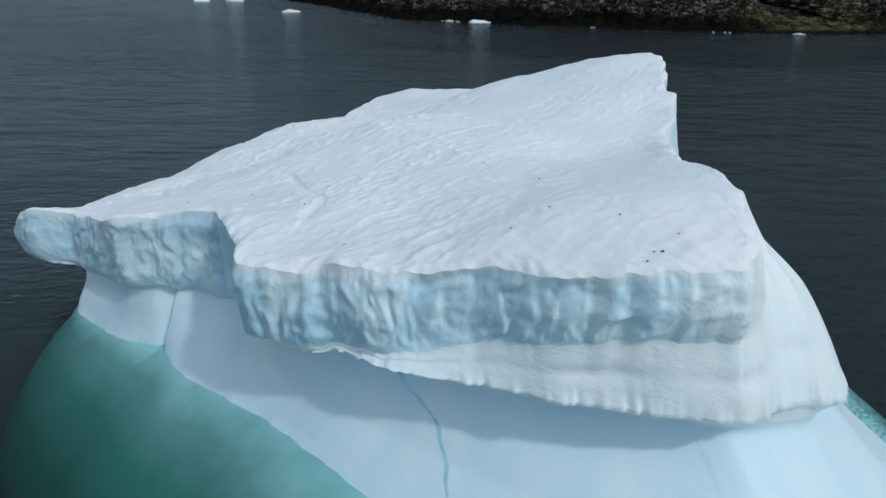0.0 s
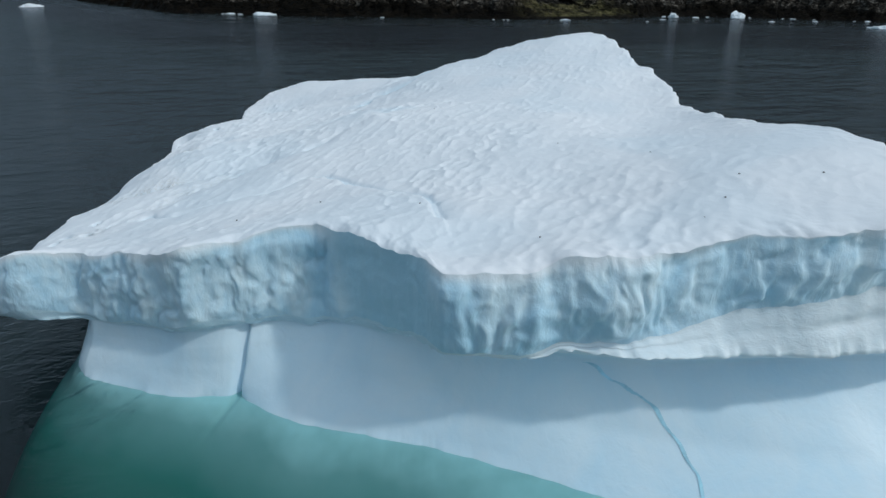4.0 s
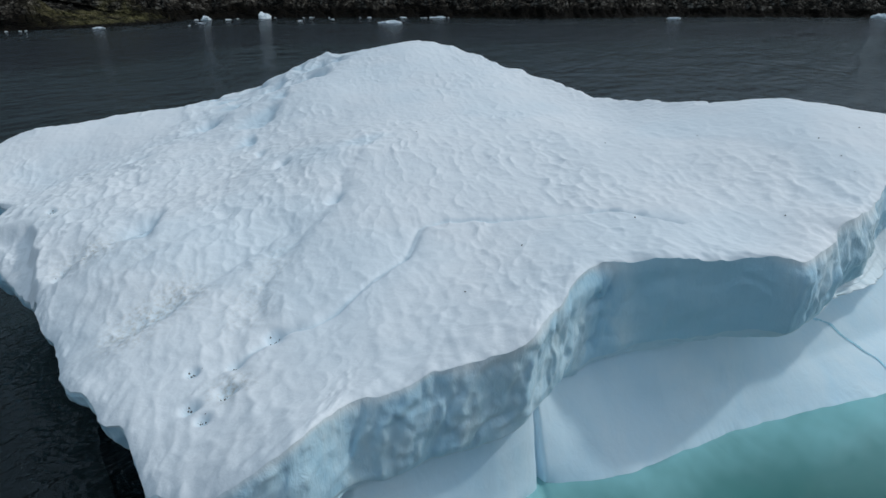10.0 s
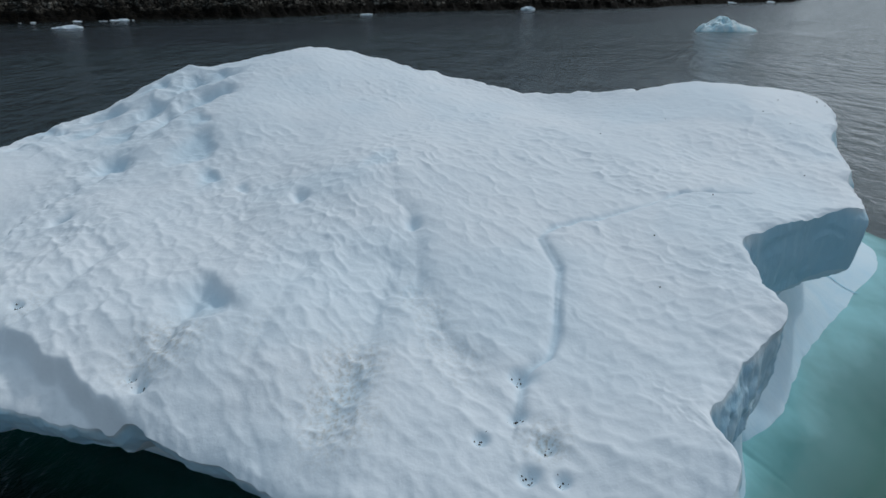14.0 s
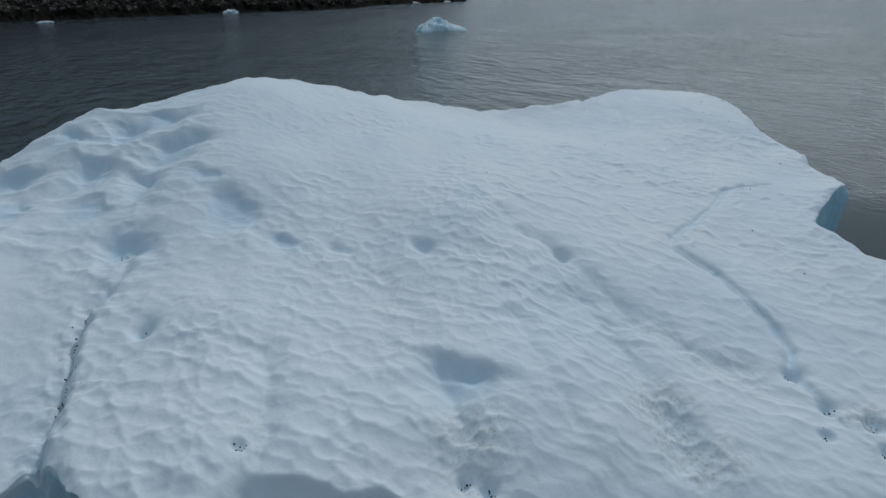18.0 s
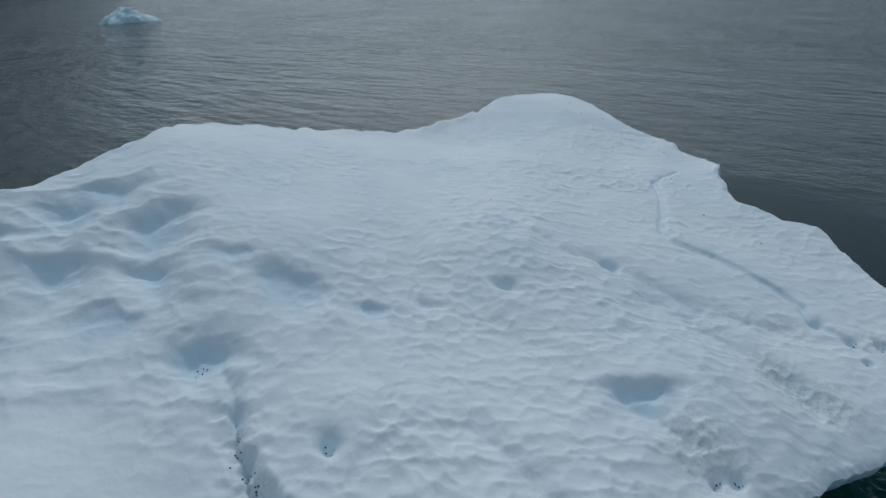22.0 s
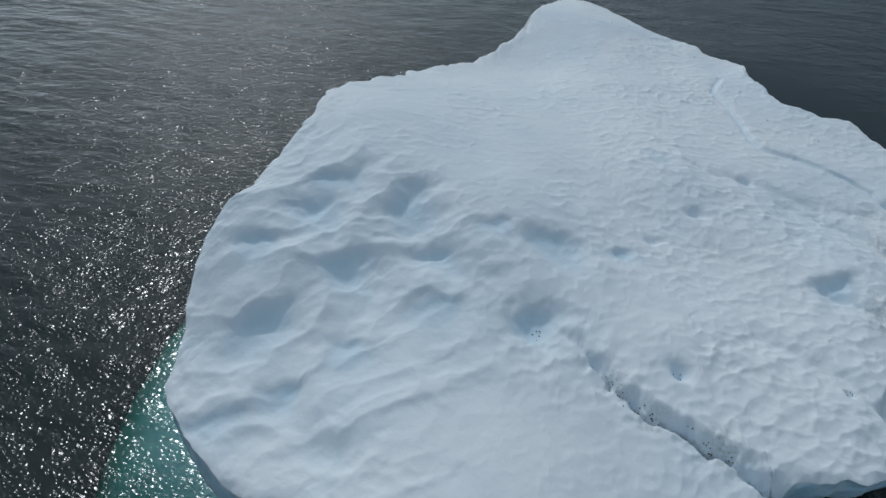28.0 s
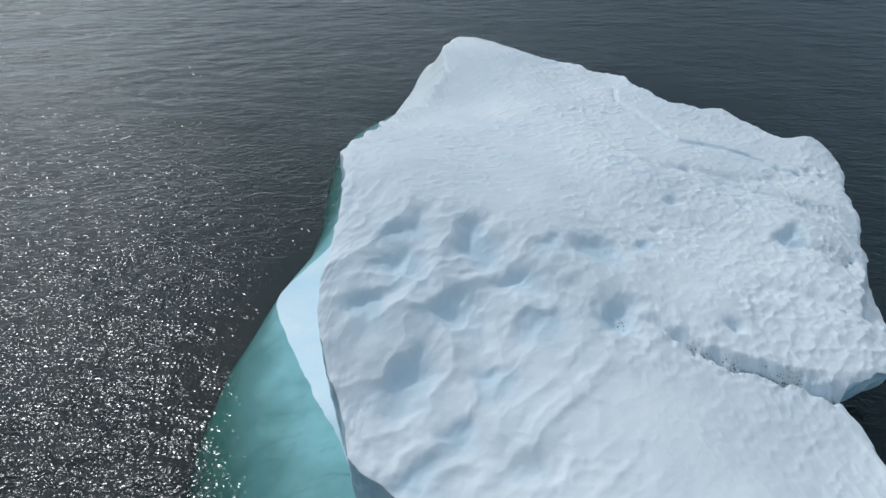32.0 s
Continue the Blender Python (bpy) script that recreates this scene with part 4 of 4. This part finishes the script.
part_mesh("ice_ledge", grid_mesh("ice_ledge", solid[32:56], True, True, {"glaze": np.broadcast_to(0.55 * smoothstep(-104, -112, ang), (24, COLS))}), LEDGE, iceberg, "smooth white wave-cut ledge")
part_mesh("ice_foot", grid_mesh("ice_foot", solid[55:], True, True), FOOT, iceberg, "smooth pale blue ramp down to the sea")

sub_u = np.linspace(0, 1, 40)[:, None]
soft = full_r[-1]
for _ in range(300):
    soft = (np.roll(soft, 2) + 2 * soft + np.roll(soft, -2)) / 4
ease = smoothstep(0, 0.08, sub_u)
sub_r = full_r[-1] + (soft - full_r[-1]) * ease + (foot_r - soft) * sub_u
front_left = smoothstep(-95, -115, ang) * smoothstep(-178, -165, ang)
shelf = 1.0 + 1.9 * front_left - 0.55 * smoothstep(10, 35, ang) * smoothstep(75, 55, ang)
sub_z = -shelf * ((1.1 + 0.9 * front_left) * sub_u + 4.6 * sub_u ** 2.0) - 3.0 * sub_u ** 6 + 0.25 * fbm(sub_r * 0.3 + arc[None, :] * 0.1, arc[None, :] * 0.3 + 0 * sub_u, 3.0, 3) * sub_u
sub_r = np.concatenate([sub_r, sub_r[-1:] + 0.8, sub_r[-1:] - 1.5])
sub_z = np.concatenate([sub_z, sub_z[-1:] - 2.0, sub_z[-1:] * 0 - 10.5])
part_mesh("submerged_foot", grid_mesh("submerged_foot", place(sub_r, sub_z), True, True), SUBMERGED, iceberg, "submerged ice shelf, painted green and darker with depth as water dims it")

# the clear blue vein that runs down the ramp
foot_pts = solid[60:].reshape(-1, 3)
VEINLINE = [(-1.3, 15.15), (-1.0, 14.9), (-0.75, 14.55), (-0.2, 14.05), (0.05, 13.6), (0.22, 12.9), (0.28, 12.2), (0.1, 11.4), (0.05, 11.0)]
bm = bmesh.new()
last = None
vp = np.array(VEINLINE)
vt = np.r_[0, np.cumsum(np.linalg.norm(np.diff(vp, axis=0), axis=1))]
for q in np.linspace(0, vt[-1], 70):
    cx, cy = np.interp(q, vt, vp[:, 0]) + 0.05 * math.sin(q * 5.1) * math.cos(q * 2.3), np.interp(q, vt, vp[:, 1])
    half = 0.024 + 0.022 * math.sin(q * 3.7) ** 2
    pair = []
    for off in (-half, half):
        dd = np.hypot(foot_pts[:, 0] - cx - off, foot_pts[:, 1] - cy)
        near = np.argsort(dd)[:5]
        wgt = 1 / (dd[near] + 0.01)
        pair.append(bm.verts.new((cx + off, cy, float((foot_pts[near, 2] * wgt).sum() / wgt.sum()) + 0.02)))
    if last:
        bm.faces.new((last[0], last[1], pair[1], pair[0]))
    last = pair
part("ice_vein", bm, VEIN, iceberg, "clear blue refrozen vein in the ramp")

# ---- the sea ----
bm = bmesh.new()
bmesh.ops.create_grid(bm, x_segments=2, y_segments=2, size=2500)
sea = part("water", bm, WATER, None)
tagged(sea, "dark calm rippled fjord water", "water", kind="structure")
# a near-black sheet added underneath, standing in for the darkness of deep water
bm = bmesh.new()
bmesh.ops.create_grid(bm, x_segments=2, y_segments=2, size=2500)
deep = part("ground", bm, DEEP_DARK, None)
deep.location.z = -10.0
tagged(deep, "dark sheet added below the surface to stand in for lightless deep water", "ground", kind="structure")

# ---- the shore ----
SHORE = [(-300, 900), (-112, 480), (-58, 350), (-17, 246), (15, 228), (45, 214), (75, 201), (105, 193), (130, 197), (152, 212), (185, 205), (215, 176), (240, 150), (262, 112), (330, 72), (392, 0), (432, -70), (475, -118), (560, -170), (640, -240), (720, -330), (900, -430)]


def blocks(x, y):
    """A random height for each jittered cell: broken slabs with steps between."""
    i, j = np.floor(x), np.floor(y)
    best, val = np.full(np.shape(x), 9.0), np.zeros(np.shape(x))
    zero = np.zeros_like(i)
    for a in (-1, 0, 1):
        for b in (-1, 0, 1):
            px = i + a + 0.1 + 0.8 * lattice(i + a, j + b, zero + 15)
            py = j + b + 0.1 + 0.8 * lattice(i + a, j + b, zero + 19)
            dd = (x - px) ** 2 + (y - py) ** 2
            tilt = (lattice(i + a, j + b, zero + 23) - 0.5) * (x - px) + (lattice(i + a, j + b, zero + 29) - 0.5) * (y - py)
            val = np.where(dd < best, lattice(i + a, j + b, zero + 33) + 0.9 * tilt, val)
            best = np.minimum(best, dd)
    return val


def shore_mesh():
    p = np.array(SHORE, float)
    seg = np.r_[0, np.cumsum(np.linalg.norm(np.diff(p, axis=0), axis=1))]
    far = np.hypot(p[:, 0] - 60, p[:, 1] - 60)
    fine = np.linspace(0, seg[-1], 6000)
    step = 1 / np.clip(np.interp(fine, seg, far) / 420, 0.35, 3.0)
    cum = np.cumsum(step)
    t = np.interp(np.linspace(cum[0], cum[-1], 2300), cum, fine)
    dense = np.linspace(0, seg[-1], 900)
    line = np.stack([np.interp(dense, seg, p[:, k]) for k in range(2)], 1)
    for _ in range(12):
        line[1:-1] = (line[:-2] + line[1:-1] * 2 + line[2:]) / 4
    base = np.stack([np.interp(t, dense, line[:, k]) for k in range(2)], 1)
    tan = np.gradient(base, axis=0)
    tan /= np.linalg.norm(tan, axis=1)[:, None]
    inland = np.stack([-tan[:, 1], tan[:, 0]], 1)
    d = np.r_[np.linspace(-4, 26, 84), np.linspace(27, 160, 26)][:, None]
    bay = np.exp(-(((base[:, 0] - 116) / 28) ** 2 + ((base[:, 1] - 194) / 25) ** 2))[None, :]
    wob = 2.5 * fbm(t[None, :] * 0.03, d * 0.02, 1.0, 4) + (1 - bay) * (1.6 * fbm(t[None, :] * 0.16, d * 0.05, 3.0, 3))
    x = base[:, 0] + inland[:, 0] * (d + wob)
    y = base[:, 1] + inland[:, 1] * (d + wob)
    ridge = 1 - np.abs(fbm(x * 0.06, y * 0.06, 2.0, 5, 0.55))
    crag = 1 - np.abs(fbm(x * 0.22, y * 0.22, 6.0, 4, 0.6))
    # slabs lie askew to the shore line
    al, ac = t[None, :] + 0.8 * d + 2.5 * fbm(x * 0.1, y * 0.1, 8.0, 3), d - 0.4 * t[None, :] + 2.5 * fbm(x * 0.1, y * 0.1, 9.0, 3)
    slab = 2.6 * blocks(al * 0.12, ac * 0.22) + 1.2 * blocks(al * 0.30, ac * 0.55) + 0.5 * blocks(al * 0.8, ac * 1.2)
    z = 0.50 * d + 5.5 * smoothstep(0, 10, d) * (ridge - 0.45) + 2.4 * smoothstep(0, 4, d) * (crag - 0.5) + (slab - 1.35) * smoothstep(-1, 3, d) - 0.3
    z = np.where(d > 26, z * 0.6 + 0.4 * (16 + 0.25 * (d - 26)), z)
    beach = 0.16 * d + 0.5 * crag + 0.45 * blocks(al * 0.7, ac * 0.7) + 0.6 * blocks(al * 0.2, ac * 0.2) * smoothstep(4, 9, d) - 0.7
    hold = smoothstep(0.25, 0.75, bay)
    z = z * (1 - hold) + beach * hold
    grass = hold * smoothstep(0.5, 1.0, z) * smoothstep(26, 20, d) * np.clip(0.7 + 0.9 * fbm(x * 0.3, y * 0.3, 13.0, 3), 0.1, 1) + 0.7 * smoothstep(0.3, 0.8, fbm(x * 0.02, y * 0.02, 4.0, 3)) * smoothstep(8, 15, z)
    return grid_mesh("shore", np.stack([x, y, z], -1), False, False, {"grass": np.clip(grass, 0, 1)})


shore = tagged(part_mesh("shore", shore_mesh(), ROCK, None), "rocky fjord shore with a dark weed band at the waterline", "shore", kind="structure")


# ---- drifting ice ----
def ice_block(name, w, h, seed, spread=(1, 1), peaks=0.5, material=None):
    """A lump of floating ice: flat below, broken and peaked above."""
    bm = bmesh.new()
    bmesh.ops.create_icosphere(bm, subdivisions=4 if w > 2.5 else 3, radius=1.0)
    co = np.array([v.co[:] for v in bm.verts])
    n1 = fbm(co[:, 0] * 1.3 + seed * 7.7, co[:, 1] * 1.3, co[:, 2] * 1.3 + seed, 4, 0.6)
    top = np.clip(co[:, 2], 0, None)
    crest = np.abs(fbm(co[:, 0] * 2.1 + seed * 3.1, co[:, 1] * 2.1 - seed, 0.0, 3))
    r = 1 + 0.28 * n1
    for v, k, n, c, t in zip(bm.verts, r, n1, crest, top):
        x, y, z = v.co
        z2 = z * (0.75 + 0.5 * n + peaks * (0.6 - c)) if z > 0 else z * 0.06
        v.co = (x * k * w / 2 * spread[0], y * k * w / 2 * spread[1], z2 * h)
    me = bpy.data.meshes.new(name)
    bm.to_mesh(me)
    bm.free()
    for p in me.polygons:
        p.use_smooth = False
    me.materials.append(material or FLOE)
    return new(name, me)


def ridged_berg(name, length, width, height):
    """A small berg: a peak near one end, rounded scalloped flanks and a low tail."""
    th = np.linspace(0, 2 * math.pi, 220, endpoint=False)[None, :]
    rr = np.linspace(0, 1, 60)[:, None]
    out = 1 + 0.16 * fbm(np.cos(th) * 1.6, np.sin(th) * 1.6, 3.0, 4)
    x, y = rr * out * np.cos(th) * length / 2, rr * out * np.sin(th) * width / 2
    tall = 0.50 + 0.50 * np.exp(-(((x + 0.10 * length) / (0.17 * length)) ** 2)) - 0.36 * smoothstep(0.02 * length, 0.5 * length, x) + 0.10 * smoothstep(-0.25 * length, -0.4 * length, x)
    wx, wy = x + 1.2 * fbm(x * 0.3, y * 0.3, 2.0, 3), y + 1.2 * fbm(x * 0.3, y * 0.3, 7.0, 3)
    ridge = 1 - np.abs(fbm(wx * 0.16 + 2.0, wy * 0.30, 5.0, 4, 0.55))
    knob = 0.45 - np.minimum(cells(wx * 0.30, wy * 0.36), 0.7)
    small = 0.45 - np.minimum(cells(wx * 0.75, wy * 0.8), 0.7)
    z = (height * tall * (0.62 + 0.42 * ridge) + 1.6 * knob + 0.7 * small) * (1 - rr ** 5) - 0.35 * rr ** 6
    return new(name, grid_mesh(name, np.stack([x, y, z], -1), True, True))


blue = ridged_berg("small_iceberg", 20.5, 10.0, 3.2)
blue.data.materials.append(BLUEBERG)
blue.matrix_basis = pose(189.5, -56.5, 0, 0, 0, -82)
tagged(blue, "small pale blue ridged iceberg adrift in open water", "iceberg")
blocky = ice_block("ice_block", 7.0, 2.7, 8, (1.0, 0.7), 0.5)
blocky.matrix_basis = pose(180, 203, 0, 0, 0, 20)
tagged(blocky, "white steep-sided ice block floating near the shore", "ice block", "drifting ice")
ball = ice_block("ice_block", 3.5, 1.7, 5, (1, 0.9), 0.1)
ball.matrix_basis = pose(154, 207, 0)
tagged(ball, "rounded white ice lump floating in the cove", "ice block", "drifting ice")
# x, y, width, height, seed
DRIFT = [(-0.0, 233.9, 0.8, 0.25, 40), (2.3, 232.6, 3.0, 0.65, 41), (5.2, 230.9, 1.5, 0.32, 42), (13.4, 226.3, 9.4, 1.6, 43), (28.9, 218.8, 1.8, 0.39, 44), (46.1, 210.8, 0.7, 0.25, 45),
         (46.9, 210.5, 0.7, 0.25, 46), (78.8, 197.5, 0.7, 0.25, 47), (81.8, 196.7, 0.7, 0.25, 48), (83.0, 196.3, 0.7, 0.25, 49), (100.6, 191.7, 3.2, 0.7, 50), (126.0, 184.0, 0.9, 0.25, 51),
         (152.2, 209.7, 1.7, 0.38, 52), (139.0, 193.0, 2.1, 0.46, 53), (161.0, 203.0, 2.2, 0.48, 54), (168.8, 206.2, 1.1, 0.25, 55), (184.7, 201.8, 0.8, 0.25, 58), (172.0, 179.0, 1.9, 0.42, 59),
         (194.9, 191.9, 2.3, 0.51, 60), (190.0, 178.0, 1.6, 0.35, 61), (199.9, 187.1, 0.8, 0.25, 62), (211.9, 175.6, 1.8, 0.4, 63), (182.0, 146.0, 7.4, 1.6, 64), (221.7, 165.5, 3.0, 0.65, 65),
         (227.0, 158.0, 1.5, 0.33, 66), (230.5, 156.3, 3.0, 0.66, 67), (230.9, 155.9, 1.7, 0.37, 68), (232.9, 153.8, 4.2, 0.92, 69), (235.4, 151.3, 1.2, 0.26, 70), (192.6, 194.2, 0.8, 0.25, 71),
         (208.9, 178.4, 0.8, 0.25, 72), (227.2, 159.8, 1.2, 0.26, 73), (-62, 281, 6.5, 2.2, 12), (-138, 396, 9, 1.6, 14), (-122, 405, 10, 3.0, 15), (300, 70, 6, 1.2, 27),
         (394, -16, 9, 3.6, 28), (640, -228, 22, 3.2, 29), (690, -290, 14, 2.2, 30)]
for x, y, w, h, seed in DRIFT:
    ob = ice_block("ice_floe", w, h * 0.5, seed, (1.0, 0.5), 0.8)
    ob.matrix_basis = pose(x, y, 0, 0, 0, math.degrees(math.atan2(y, x)) + 90 + seed * 37 % 50 - 25)
    tagged(ob, "small white ice floe drifting along the rocky shore" if w < 8 else "long low white ice floe drifting off the shore", "ice floe", "drifting ice")

# ---- grit on the ice ----
rng = np.random.RandomState(4)


def top_point(x, y):
    a, b = np.array([[x]]), np.array([[y]])
    return float((top_height(a, b) + top_detail(a, b)[0])[0, 0])


def stone(size):
    bm = bmesh.new()
    bmesh.ops.create_icosphere(bm, subdivisions=1, radius=size)
    for v in bm.verts:
        v.co = Vector((v.co.x * rng.uniform(0.7, 1.4), v.co.y * rng.uniform(0.6, 1.1), v.co.z * rng.uniform(0.35, 0.7)))
    me = bpy.data.meshes.new("stone")
    bm.to_mesh(me)
    bm.free()
    me.materials.append(DIRT)
    return me


for x, y, size in ((4.1, 13.9, 0.05), (4.5, 12.0, 0.06), (4.15, 11.8, 0.05), (4.35, 12.05, 0.04), (2.7, 15.1, 0.05), (1.7, 14.4, 0.05), (5.0, 12.6, 0.03), (0.8, 14.0, 0.03), (-2.5, 15.7, 0.05), (-4.3, 19.5, 0.05), (-6.7, 22.0, 0.05), (1.5, 22.0, 0.04), (-9.2, 22.5, 0.05), (-0.5, 29.0, 0.04), (3.0, 19.0, 0.04)):
    ob = new("stone", stone(size * 0.6))
    ob.location = (x, y, top_point(x, y) + 0.01)
    tagged(ob, "tiny dark stone lying on the snowy ice top", "stone", "stones on the ice")


def grit(name, spots, count, spread, label):
    verts, faces = [], []
    for cx, cy in spots:
        for _ in range(count):
            x, y = cx + rng.normal(0, spread), cy + rng.normal(0, spread)
            z, r = top_point(x, y), rng.uniform(0.012, 0.04)
            base = len(verts)
            for k in range(5):
                verts.append((x + r * math.cos(k * 1.256) * rng.uniform(0.6, 1.3), y + r * math.sin(k * 1.256) * rng.uniform(0.6, 1.3), z - 0.01))
            verts.append((x, y, z + r * 0.7))
            faces += [(base + k, base + (k + 1) % 5, base + 5) for k in range(5)]
    me = bpy.data.meshes.new(name)
    me.from_pydata(verts, [], faces)
    me.materials.append(DIRT)
    return tagged(new(name, me), label, "grit", kind="stuff")


grit("grit", [(hx, hy) for hx, hy, _, _ in HOLES], 9, 0.07, "dark grit at the bottom of small melt holes")
grit("grit", [(-5.9, 43.25), (-5.3, 43.1), (-4.7, 42.95), (-3.6, 43.0), (-3.2, 42.85), (-2.6, 42.55), (-2.2, 42.3), (0.3, 41.6)], 9, 0.10, "dark grit along the fissure in the snow")
